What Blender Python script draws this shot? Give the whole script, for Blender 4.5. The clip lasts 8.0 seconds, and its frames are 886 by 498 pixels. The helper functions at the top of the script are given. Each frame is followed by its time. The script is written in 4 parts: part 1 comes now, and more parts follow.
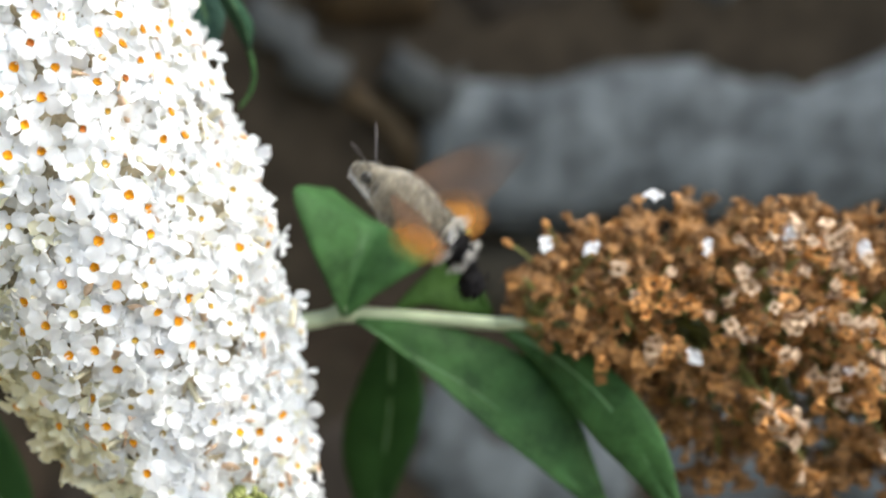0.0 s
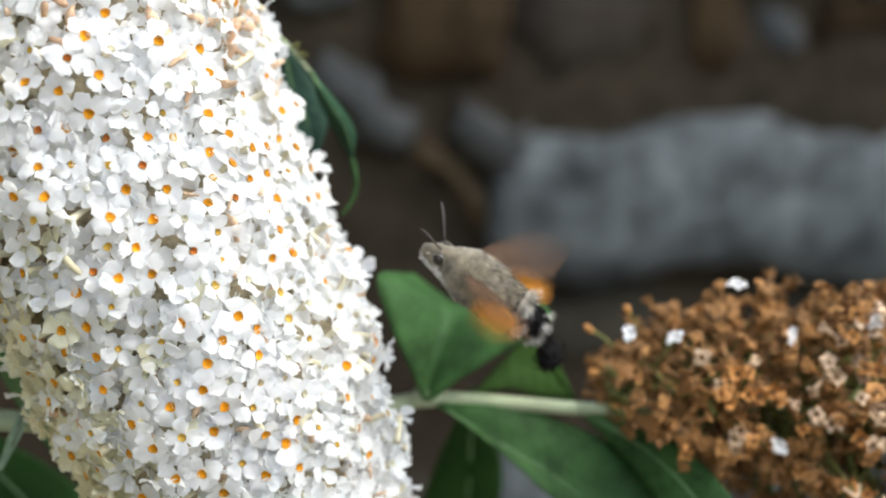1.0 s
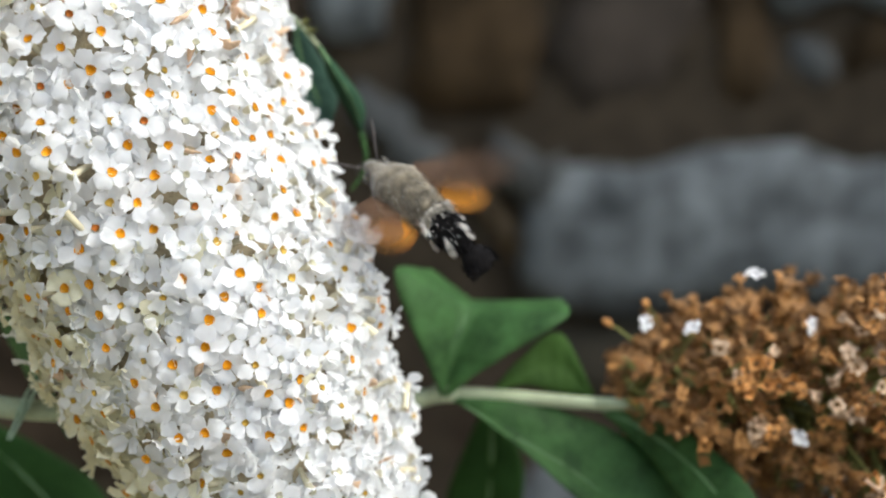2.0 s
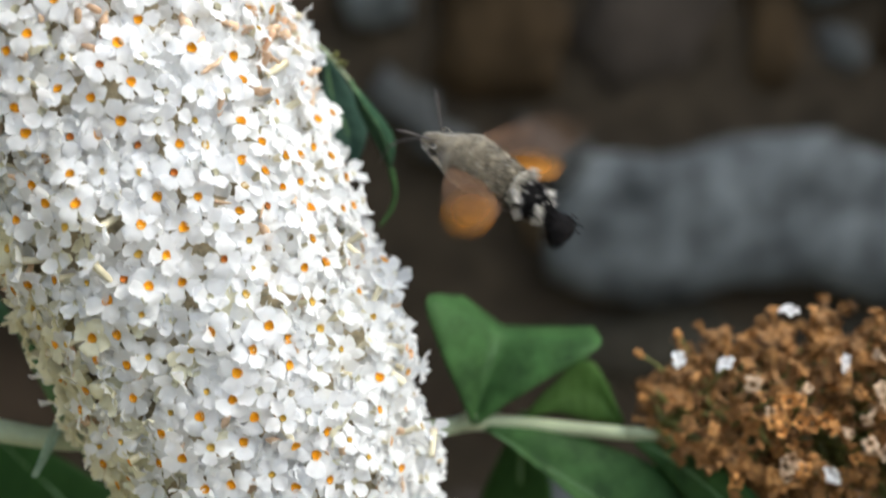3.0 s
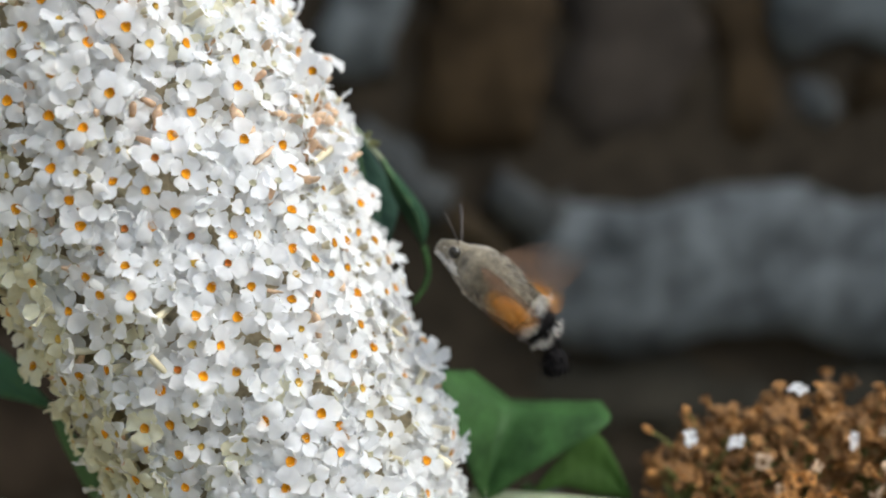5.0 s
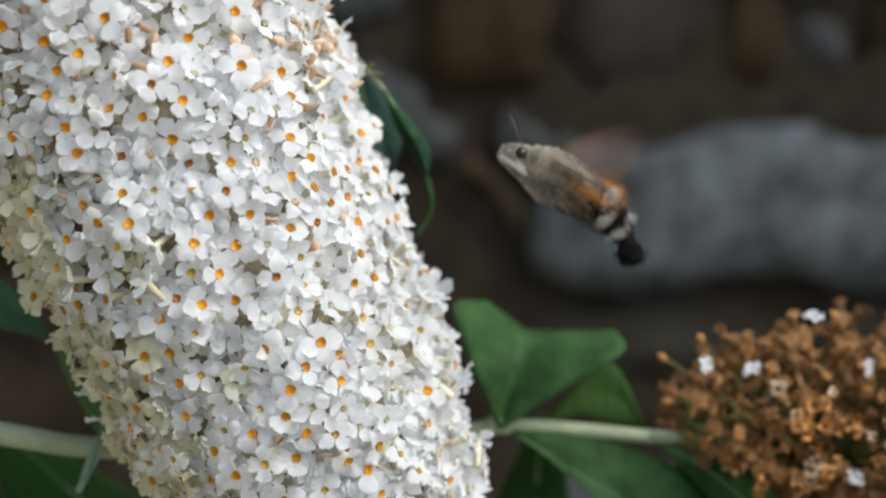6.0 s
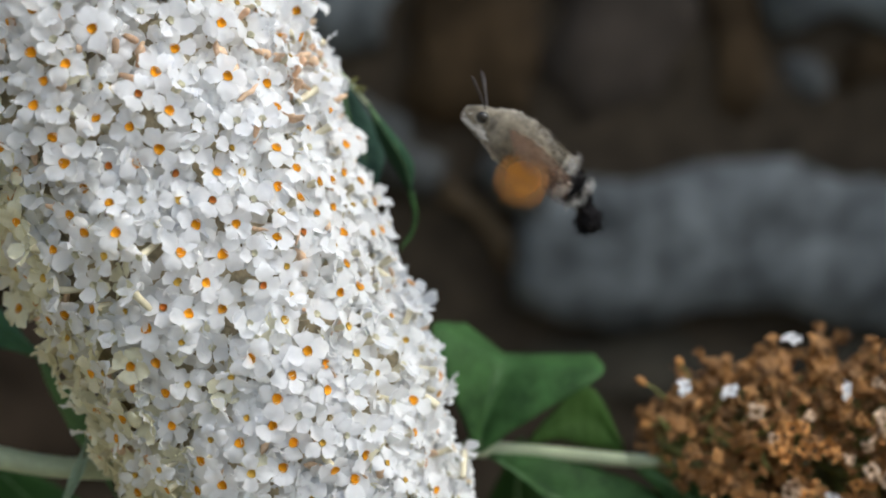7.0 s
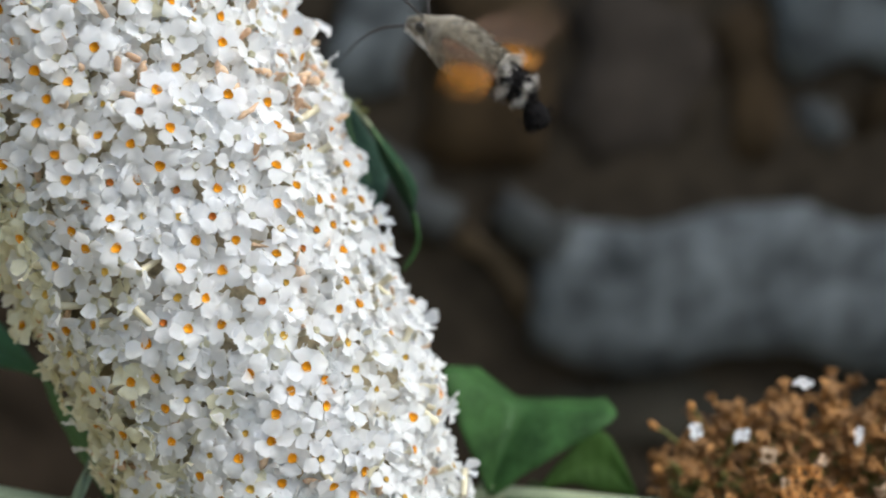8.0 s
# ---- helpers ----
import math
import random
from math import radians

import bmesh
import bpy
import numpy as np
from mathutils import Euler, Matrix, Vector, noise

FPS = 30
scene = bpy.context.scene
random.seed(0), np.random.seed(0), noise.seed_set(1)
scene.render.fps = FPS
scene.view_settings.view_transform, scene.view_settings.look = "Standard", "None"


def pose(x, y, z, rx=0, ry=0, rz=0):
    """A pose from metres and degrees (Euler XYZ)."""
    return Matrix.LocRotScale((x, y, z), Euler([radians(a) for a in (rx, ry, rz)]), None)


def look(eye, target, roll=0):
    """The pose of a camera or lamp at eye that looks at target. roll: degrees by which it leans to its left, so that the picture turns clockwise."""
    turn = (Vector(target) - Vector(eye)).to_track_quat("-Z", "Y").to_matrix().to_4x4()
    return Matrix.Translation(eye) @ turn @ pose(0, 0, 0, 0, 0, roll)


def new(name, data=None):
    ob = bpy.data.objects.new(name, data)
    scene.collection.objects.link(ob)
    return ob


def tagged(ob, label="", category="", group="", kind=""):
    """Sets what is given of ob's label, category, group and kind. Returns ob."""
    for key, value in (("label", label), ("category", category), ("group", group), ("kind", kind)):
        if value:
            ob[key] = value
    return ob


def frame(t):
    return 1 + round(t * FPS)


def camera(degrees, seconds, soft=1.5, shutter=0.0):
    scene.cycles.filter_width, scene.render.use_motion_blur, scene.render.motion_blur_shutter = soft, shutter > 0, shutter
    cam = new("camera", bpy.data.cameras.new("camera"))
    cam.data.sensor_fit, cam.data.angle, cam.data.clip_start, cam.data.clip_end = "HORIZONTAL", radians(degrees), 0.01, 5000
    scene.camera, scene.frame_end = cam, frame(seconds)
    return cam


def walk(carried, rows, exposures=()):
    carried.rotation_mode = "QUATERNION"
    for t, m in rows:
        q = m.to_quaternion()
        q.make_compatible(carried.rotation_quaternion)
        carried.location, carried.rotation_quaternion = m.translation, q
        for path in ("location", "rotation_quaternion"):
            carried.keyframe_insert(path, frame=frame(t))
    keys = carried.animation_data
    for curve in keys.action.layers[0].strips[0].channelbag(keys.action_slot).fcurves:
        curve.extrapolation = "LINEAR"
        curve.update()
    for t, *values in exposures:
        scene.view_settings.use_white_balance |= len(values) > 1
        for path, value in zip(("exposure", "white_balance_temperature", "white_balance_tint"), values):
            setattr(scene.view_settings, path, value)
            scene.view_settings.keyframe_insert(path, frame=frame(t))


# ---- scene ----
# ---- camera and walk ----
cam = camera(38.2, 8.0, soft=1.85, shutter=0.25)
cam.data.dof.use_dof = True
cam.data.dof.focus_distance = 0.234
cam.data.dof.aperture_fstop = 8.3
CAM = [
    (0, 0.0135, 0.0027, 1.1819, -5.02, -3.03, -0.08),
    (0.1, 0.0140, 0.0028, 1.1792, -3.83, -2.54, 0.15),
    (0.2, 0.0138, 0.0032, 1.1769, -2.64, -2.23, 1.04),
    (0.3, 0.0113, -0.0009, 1.1773, -1.73, -2.19, -0.27),
    (0.4, 0.0076, -0.0001, 1.1802, -1.86, -2.03, 0.11),
    (0.5, 0.0035, 0.0008, 1.1837, -2.76, -1.37, 0.55),
    (0.6, 0.0038, -0.0001, 1.1868, -2.35, -1.06, 0.45),
    (0.8, 0.0066, -0.0008, 1.1912, -2.42, -1.29, 0.21),
    (1, 0.0086, 0.0012, 1.1933, -2.28, -1.37, 0.08),
    (1.2, 0.0137, 0.0013, 1.1865, -1.49, -0.72, -0.25),
    (1.3, 0.0140, 0.0011, 1.1840, -1.54, -0.87, -0.19),
    (1.5, 0.0124, 0.0014, 1.1793, -2.00, -0.17, 0.42),
    (1.7, 0.0142, 0.0001, 1.1795, -0.70, 1.36, 0.37),
    (2.8, 0.0101, 0.0018, 1.1913, -0.39, -1.72, 0.06),
    (3, 0.0110, 0.0012, 1.1953, 0.39, -0.72, -0.22),
    (3.2, 0.0072, -0.0007, 1.1971, 0.51, 0.37, 0.10),
    (3.5, -0.0000, 0.0000, 1.2000, 0.00, 0.00, -0.00),
    (3.8, 0.0019, -0.0032, 1.1982, 0.64, 0.01, 0.31),
    (4, 0.0055, -0.0011, 1.1973, 0.75, 0.06, 0.17),
    (4.2, 0.0082, -0.0008, 1.1996, 0.52, 0.48, 0.01),
    (5.3, -0.0016, -0.0014, 1.2047, -1.46, 0.96, -0.15),
    (5.5, 0.0002, -0.0016, 1.2046, -0.45, -0.16, -0.20),
    (5.7, -0.0017, -0.0015, 1.2029, -0.17, -1.58, -0.22),
    (5.9, -0.0033, -0.0016, 1.2012, -1.21, -1.60, 0.19),
    (6, -0.0038, -0.0016, 1.2003, -1.24, -1.39, -0.10),
    (6.2, 0.0001, -0.0000, 1.2025, -0.85, -0.65, 0.24),
    (6.5, 0.0014, -0.0013, 1.2061, -1.56, -0.71, -0.69),
    (6.8, 0.0010, 0.0054, 1.1981, -1.45, 0.53, 0.28),
    (7, -0.0013, -0.0012, 1.1966, -1.72, 0.30, -0.42),
    (7.2, 0.0019, 0.0005, 1.1994, -0.95, -0.06, -0.19),
    (7.5, 0.0037, -0.0012, 1.2045, -1.32, -0.48, -0.76),
    (7.7, 0.0042, 0.0031, 1.2002, -1.08, 1.19, -0.34),
    (8, -0.0002, -0.0036, 1.1965, -0.92, 2.29, -0.48),
]


def turned(x, y, z, yaw, pitch, roll):
    m = Matrix.Rotation(radians(yaw), 4, "Z") @ Matrix.Rotation(radians(pitch), 4, "X") @ Matrix.Rotation(radians(roll), 4, "Y")
    return Matrix.Translation((x, y, z)) @ m


EXPOSURES = [(0.0, 1.57, 5780, 2), (0.6, 1.40, 5780, 2), (1.7, 1.25, 5780, 2), (2.8, 1.14, 5780, 2), (4.2, 0.99, 5780, 2), (5.5, 0.86, 5750, 2), (7.0, 0.78, 5700, 3), (8.0, 0.87, 5680, 2)]
walk(cam, [(t, turned(*row) @ pose(0, 0, 0, 90)) for t, *row in CAM], EXPOSURES)

# ---- world and sun: a bright overcast sky ----
SUN_UP, SUN_TURN = 50.0, 122.0
world = bpy.data.worlds.new("sky")
scene.world = world
world.use_nodes = True
wn = world.node_tree
sky = wn.nodes.new("ShaderNodeTexSky")
sky.sky_type = "NISHITA"
sky.sun_disc = False
sky.sun_elevation = radians(SUN_UP)
sky.sun_rotation = radians(SUN_TURN)
sky.dust_density = 5.0
sky.ozone_density = 0.4
wn.links.new(sky.outputs[0], wn.nodes["Background"].inputs[0])
wn.nodes["Background"].inputs[1].default_value = 0.157
sun = new("sun", bpy.data.lights.new("sun", "SUN"))
sun.data.energy = 0.42
sun.data.angle = radians(70)
sun.data.color = (1.0, 0.96, 0.9)
SUN_FROM = Vector((math.sin(radians(SUN_TURN)) * math.cos(radians(SUN_UP)), math.cos(radians(SUN_TURN)) * math.cos(radians(SUN_UP)), math.sin(radians(SUN_UP))))
sun.matrix_world = look(SUN_FROM * 10, (0, 0, 0))


# ---- materials ----
def material(name, colour, rough=0.6, dark=0.6, scale=200.0, fine=1500.0, bump=0.15, depth=0.0005, glass=0.0, vary=0.0, island=False, sheen=0.0, spec=0.4, clear=0.0, fade=0.0, tip=0.97, rim=None):
    """A surface with colour that varies at two scales, and fine relief. glass: the part of light that passes diffusely, clear: straight through, more so towards the tip of a wing with a fade, or towards its rim round a middle (x, y, inner, outer)."""
    m = bpy.data.materials.new(name)
    m.use_nodes = True
    t = m.node_tree
    n, ln = t.nodes, t.links
    b = n["Principled BSDF"]
    co = n.new("ShaderNodeTexCoord")
    a = n.new("ShaderNodeTexNoise")
    a.inputs["Scale"].default_value, a.inputs["Detail"].default_value = scale, 4
    f = n.new("ShaderNodeTexNoise")
    f.inputs["Scale"].default_value, f.inputs["Detail"].default_value = fine, 5
    for q in (a, f):
        ln.new(co.outputs["Object"], q.inputs["Vector"])
    add = n.new("ShaderNodeMath")
    add.operation = "MULTIPLY_ADD"
    add.inputs[1].default_value = 0.4
    ln.new(f.outputs[0], add.inputs[0])
    ln.new(a.outputs[0], add.inputs[2])
    ramp = n.new("ShaderNodeValToRGB")
    ramp.color_ramp.elements[0].position, ramp.color_ramp.elements[1].position = 0.5, 0.9
    ramp.color_ramp.elements[0].color = (*[c * dark for c in colour], 1)
    ramp.color_ramp.elements[1].color = (*colour, 1)
    ln.new(add.outputs[0], ramp.inputs[0])
    out = ramp.outputs[0]
    if vary:
        src = n.new("ShaderNodeNewGeometry" if island else "ShaderNodeObjectInfo")
        hs = n.new("ShaderNodeHueSaturation")
        mr = n.new("ShaderNodeMapRange")
        mr.inputs["To Min"].default_value, mr.inputs["To Max"].default_value = 1 - vary, 1 + vary * 0.6
        ln.new(src.outputs["Random Per Island" if island else "Random"], mr.inputs["Value"])
        ln.new(mr.outputs[0], hs.inputs["Value"])
        ln.new(out, hs.inputs["Color"])
        out = hs.outputs[0]
    ln.new(out, b.inputs["Base Color"])
    b.inputs["Roughness"].default_value = rough
    b.inputs["Specular IOR Level"].default_value = spec
    b.inputs["Sheen Weight"].default_value = sheen
    bp = n.new("ShaderNodeBump")
    bp.inputs["Strength"].default_value, bp.inputs["Distance"].default_value = bump, depth
    ln.new(add.outputs[0], bp.inputs["Height"])
    ln.new(bp.outputs[0], b.inputs["Normal"])
    if glass:
        tr = n.new("ShaderNodeBsdfTranslucent")
        mx = n.new("ShaderNodeMixShader")
        mx.inputs[0].default_value = glass
        ln.new(out, tr.inputs["Color"])
        ln.new(b.outputs[0], mx.inputs[1])
        ln.new(tr.outputs[0], mx.inputs[2])
        ln.new(mx.outputs[0], n["Material Output"].inputs["Surface"])
    if clear:
        th = n.new("ShaderNodeBsdfTransparent")
        mc = n.new("ShaderNodeMixShader")
        mc.inputs[0].default_value = clear
        if fade:
            sep = n.new("ShaderNodeSeparateXYZ")
            ab = n.new("ShaderNodeMath")
            ab.operation = "ABSOLUTE"
            span = n.new("ShaderNodeMapRange")
            span.interpolation_type = "SMOOTHSTEP"
            span.inputs["From Min"].default_value, span.inputs["From Max"].default_value = fade * 0.15, fade
            span.inputs["To Min"].default_value, span.inputs["To Max"].default_value = clear, tip
            ln.new(co.outputs["Object"], sep.inputs[0])
            ln.new(sep.outputs["Y"], ab.inputs[0])
            if rim:
                flat = n.new("ShaderNodeCombineXYZ")
                ln.new(sep.outputs["X"], flat.inputs["X"])
                ln.new(ab.outputs[0], flat.inputs["Y"])
                away = n.new("ShaderNodeVectorMath")
                away.operation = "DISTANCE"
                away.inputs[1].default_value = (rim[0], rim[1], 0)
                ln.new(flat.outputs[0], away.inputs[0])
                span.inputs["From Min"].default_value, span.inputs["From Max"].default_value = rim[2], rim[3]
                ln.new(away.outputs["Value"], span.inputs["Value"])
            else:
                ln.new(ab.outputs[0], span.inputs["Value"])
            ln.new(span.outputs[0], mc.inputs[0])
        ln.new(n["Material Output"].inputs["Surface"].links[0].from_socket, mc.inputs[1])
        ln.new(th.outputs[0], mc.inputs[2])
        ln.new(mc.outputs[0], n["Material Output"].inputs["Surface"])
    return m


M = {}
M["petal"] = material("white_petal", (0.91, 0.91, 0.92), 0.6, 0.96, 250, 1500, 0.15, 0.0003, glass=0.62, vary=0.04, spec=0.25)
M["petal_far"] = material("white_petal_joined", (0.91, 0.91, 0.905), 0.6, 0.96, 250, 1500, 0.15, 0.0003, glass=0.62, vary=0.04, island=True, spec=0.25)
# cream stands for warm shade on the left flank; shut throats share it
M["cream"] = material("cream_petal", (0.80, 0.77, 0.58), 0.6, 0.85, 250, 1500, 0.2, 0.0003, glass=0.45, vary=0.08, spec=0.2)
M["eye"] = material("orange_throat", (0.71, 0.31, 0.008), 0.8, 0.6, 900, 3000, 0.1, 0.0002, vary=0.3, spec=0.1)
M["eye_far"] = material("orange_throat_joined", (0.71, 0.31, 0.008), 0.8, 0.6, 900, 3000, 0.1, 0.0002, vary=0.3, spec=0.1, island=True)
M["eye_young"] = material("yellow_throat", (0.62, 0.40, 0.06), 0.8, 0.75, 900, 3000, 0.1, 0.0002, vary=0.2)
M["eye_old"] = material("rust_throat", (0.52, 0.18, 0.02), 0.6, 0.6, 900, 3000, 0.1, 0.0002, vary=0.2)
M["tube"] = material("cream_tube", (0.64, 0.58, 0.40), 0.6, 0.7, 300, 1500, 0.2, 0.0003, vary=0.2)
M["tan"] = material("withered_tan_petal", (0.80, 0.57, 0.37), 0.7, 0.6, 500, 2000, 0.4, 0.0004, glass=0.2, vary=0.25)
M["dry"] = material("dry_orange_tube", (0.82, 0.56, 0.36), 0.7, 0.7, 400, 2000, 0.3, 0.0004, glass=0.3, vary=0.2)
M["core"] = material("panicle_stalks", (0.46, 0.38, 0.24), 0.8, 0.4, 220, 900, 0.6, 0.002)
M["tip"] = material("green_buds", (0.30, 0.32, 0.09), 0.6, 0.5, 250, 1200, 0.3, 0.0005, vary=0.3)
M["leaf"] = material("green_leaf", (0.050, 0.114, 0.031), 0.62, 0.42, 120, 700, 0.5, 0.0008, glass=0.22, spec=0.13)
# leaf green pushed to yellow for sunlight shining through
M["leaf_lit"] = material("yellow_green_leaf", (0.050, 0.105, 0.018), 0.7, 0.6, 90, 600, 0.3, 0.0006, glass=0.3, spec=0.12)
# a darkened copy of the leaf green that stands for shade
M["leaf_shade"] = material("green_leaf_shade_tone", (0.024, 0.060, 0.013), 0.75, 0.6, 60, 500, 0.3, 0.0006, glass=0.2, spec=0.08)
M["leaf_pale"] = material("grey_green_leaf", (0.070, 0.165, 0.055), 0.6, 0.7, 60, 500, 0.3, 0.0006, glass=0.22)
M["leaf_deep"] = material("deep_green_leaf", (0.024, 0.058, 0.028), 0.75, 0.6, 60, 500, 0.3, 0.0006, glass=0.12, spec=0.1)
M["leaf_teal"] = material("blue_green_leaf", (0.042, 0.082, 0.058), 0.75, 0.6, 60, 500, 0.3, 0.0006, glass=0.15, spec=0.1)
M["rib"] = material("leaf_rib", (0.095, 0.175, 0.065), 0.6, 0.8, 100, 600, 0.2, 0.0003)
M["bract_pale"] = material("pale_green_bract", (0.26, 0.33, 0.22), 0.65, 0.7, 90, 900, 0.4, 0.0004)
M["stem"] = material("pale_green_stem", (0.33, 0.37, 0.225), 0.65, 0.7, 90, 900, 0.4, 0.0004)
M["brown"] = material("withered_brown_floret", (0.57, 0.27, 0.075), 0.75, 0.5, 300, 1500, 0.4, 0.0004, vary=0.45, glass=0.1)
M["brown_pale"] = material("withered_pale_floret", (0.70, 0.50, 0.33), 0.75, 0.6, 300, 1500, 0.4, 0.0004, vary=0.3, glass=0.1)
# inner and rear florets, darkened so that gaps read as shade
M["brown_shade"] = material("withered_brown_shade_joined", (0.36, 0.175, 0.050), 0.75, 0.45, 300, 1500, 0.4, 0.0004, vary=0.5, island=True)
M["bract"] = material("olive_bract", (0.22, 0.22, 0.055), 0.7, 0.5, 300, 1500, 0.3, 0.0004, vary=0.4, glass=0.15)
M["dark_mouth"] = material("dry_brown_mouth", (0.14, 0.075, 0.025), 0.9, 0.5, 900, 3000, 0.1, 0.0002)
# stone and mortar colours are set dark in place of shade on the wall
M["stone_grey"] = material("blue_grey_stone", (0.1015, 0.1118, 0.1170), 0.85, 0.22, 30, 90, 0.7, 0.006, spec=0.08)
M["stone_soft"] = material("weathered_grey_stone", (0.0619, 0.0654, 0.0654), 0.85, 0.4, 9, 45, 0.7, 0.006, spec=0.08)
M["stone_brown"] = material("shade_brown_stone", (0.0295, 0.0215, 0.0145), 0.9, 0.35, 9, 70, 0.8, 0.008, spec=0.08)
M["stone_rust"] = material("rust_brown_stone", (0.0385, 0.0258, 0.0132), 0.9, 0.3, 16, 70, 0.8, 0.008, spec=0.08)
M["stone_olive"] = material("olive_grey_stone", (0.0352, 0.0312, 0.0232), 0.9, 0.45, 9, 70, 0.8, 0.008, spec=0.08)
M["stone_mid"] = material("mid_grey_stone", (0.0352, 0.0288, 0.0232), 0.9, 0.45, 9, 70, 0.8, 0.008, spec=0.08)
M["mortar"] = material("shade_earth_mortar", (0.030, 0.0235, 0.016), 0.95, 0.5, 40, 150, 0.8, 0.004, spec=0.08)
M["tan_mortar"] = material("tan_mortar", (0.088, 0.064, 0.038), 0.95, 0.6, 40, 150, 0.8, 0.004, spec=0.08)
# ochre only tints the light that the added wall throws back
M["ochre"] = material("ochre_bounce", (0.28, 0.25, 0.14), 0.9, 0.75, 5, 40, 0.4, 0.004)
# the ground is out of view; its pale colour reflects light upwards
M["gravel"] = material("pale_bounce_ground", (0.27, 0.25, 0.21), 0.95, 0.6, 3, 40, 0.8, 0.01)
M["fur_grey"] = material("grey_brown_fur", (0.225, 0.188, 0.130), 0.9, 0.32, 320, 1800, 0.7, 0.0006, sheen=0.3, spec=0.12)
M["fur_pale"] = material("pale_belly_fur", (0.40, 0.36, 0.29), 0.9, 0.6, 400, 2000, 0.7, 0.0006, sheen=0.3, spec=0.12)
M["fur_black"] = material("black_fur", (0.010, 0.009, 0.009), 0.9, 0.5, 400, 2000, 0.7, 0.0006, spec=0.05)
M["fur_white"] = material("white_fur", (0.70, 0.66, 0.60), 0.9, 0.45, 400, 2000, 0.6, 0.0005, spec=0.12)
M["fur_rust"] = material("rust_fur", (0.24, 0.12, 0.05), 0.9, 0.5, 400, 2000, 0.7, 0.0006, sheen=0.3, spec=0.12)
M["moth_eye"] = material("moth_eye", (0.022, 0.018, 0.012), 0.15, 0.6, 900, 3000, 0.05, 0.0001)
M["antenna"] = material("dark_antenna", (0.05, 0.04, 0.035), 0.6, 0.6, 900, 3000, 0.1, 0.0001)
M["wing_orange"] = material("orange_hindwing", (0.62, 0.24, 0.012), 0.7, 0.7, 250, 1500, 0.2, 0.0002, glass=0.4, clear=0.26, fade=0.0140, tip=0.99, rim=(-0.0024, 0.0062, 0.0016, 0.0084))
M["wing_brown"] = material("grey_brown_forewing", (0.12, 0.062, 0.028), 0.75, 0.55, 200, 1200, 0.2, 0.0002, glass=0.35, clear=0.3, fade=0.026, tip=0.84)


# ---- mesh helpers ----
def mesh_from(name, verts, faces, mats, slots=None, smooth=True):
    me = bpy.data.meshes.new(name)
    me.from_pydata([tuple(map(float, v)) for v in verts], [], [tuple(map(int, f)) for f in faces])
    for m in mats:
        me.materials.append(m)
    if slots is not None:
        me.polygons.foreach_set("material_index", np.asarray(slots, dtype=np.int32))
    if smooth:
        me.polygons.foreach_set("use_smooth", [True] * len(me.polygons))
    me.update()
    return me


def thing(name, x, y, z):
    ob = new(name)
    ob.empty_display_size = 0.01
    ob.location = (x, y, z)
    return ob


def part(name, data, parent, label="", at=None):
    """One mesh under a thing; its points are in the thing's space."""
    ob = new(name, data)
    ob.parent = parent
    if at is not None:
        ob.matrix_basis = at
    return tagged(ob, label) if label else ob


def spline(points, n):
    """n points along a smooth curve through the points."""
    p = np.array(points, dtype=float)
    p = np.vstack([2 * p[0] - p[1], p, 2 * p[-1] - p[-2]])
    out = []
    for u in np.linspace(0, len(p) - 3 - 1e-6, n):
        i = int(u)
        f = u - i
        a, b, c, d = p[i:i + 4]
        out.append(0.5 * (2 * b + (c - a) * f + (2 * a - 5 * b + 4 * c - d) * f * f + (3 * b - a - 3 * c + d) * f ** 3))
    return np.array(out)


def tube(points, radii, n=24, sides=8, close=True):
    """Verts and faces of a round stalk through the points."""
    c = spline(points, n)
    r = np.interp(np.linspace(0, 1, n), np.linspace(0, 1, len(radii)), radii)
    d = np.gradient(c, axis=0)
    d /= np.linalg.norm(d, axis=1)[:, None] + 1e-12
    verts, faces = [], []
    ref = np.array([0.3, 0.9, 0.2])
    for i in range(n):
        a = np.cross(d[i], ref)
        a /= np.linalg.norm(a)
        b = np.cross(d[i], a)
        for k in range(sides):
            w = 2 * math.pi * k / sides
            verts.append(c[i] + r[i] * (math.cos(w) * a + math.sin(w) * b))
    for i in range(n - 1):
        for k in range(sides):
            k2 = (k + 1) % sides
            faces.append((i * sides + k, i * sides + k2, (i + 1) * sides + k2, (i + 1) * sides + k))
    if close:
        faces.append(tuple(range(sides))[::-1])
        faces.append(tuple(range((n - 1) * sides, n * sides)))
    return np.array(verts), faces


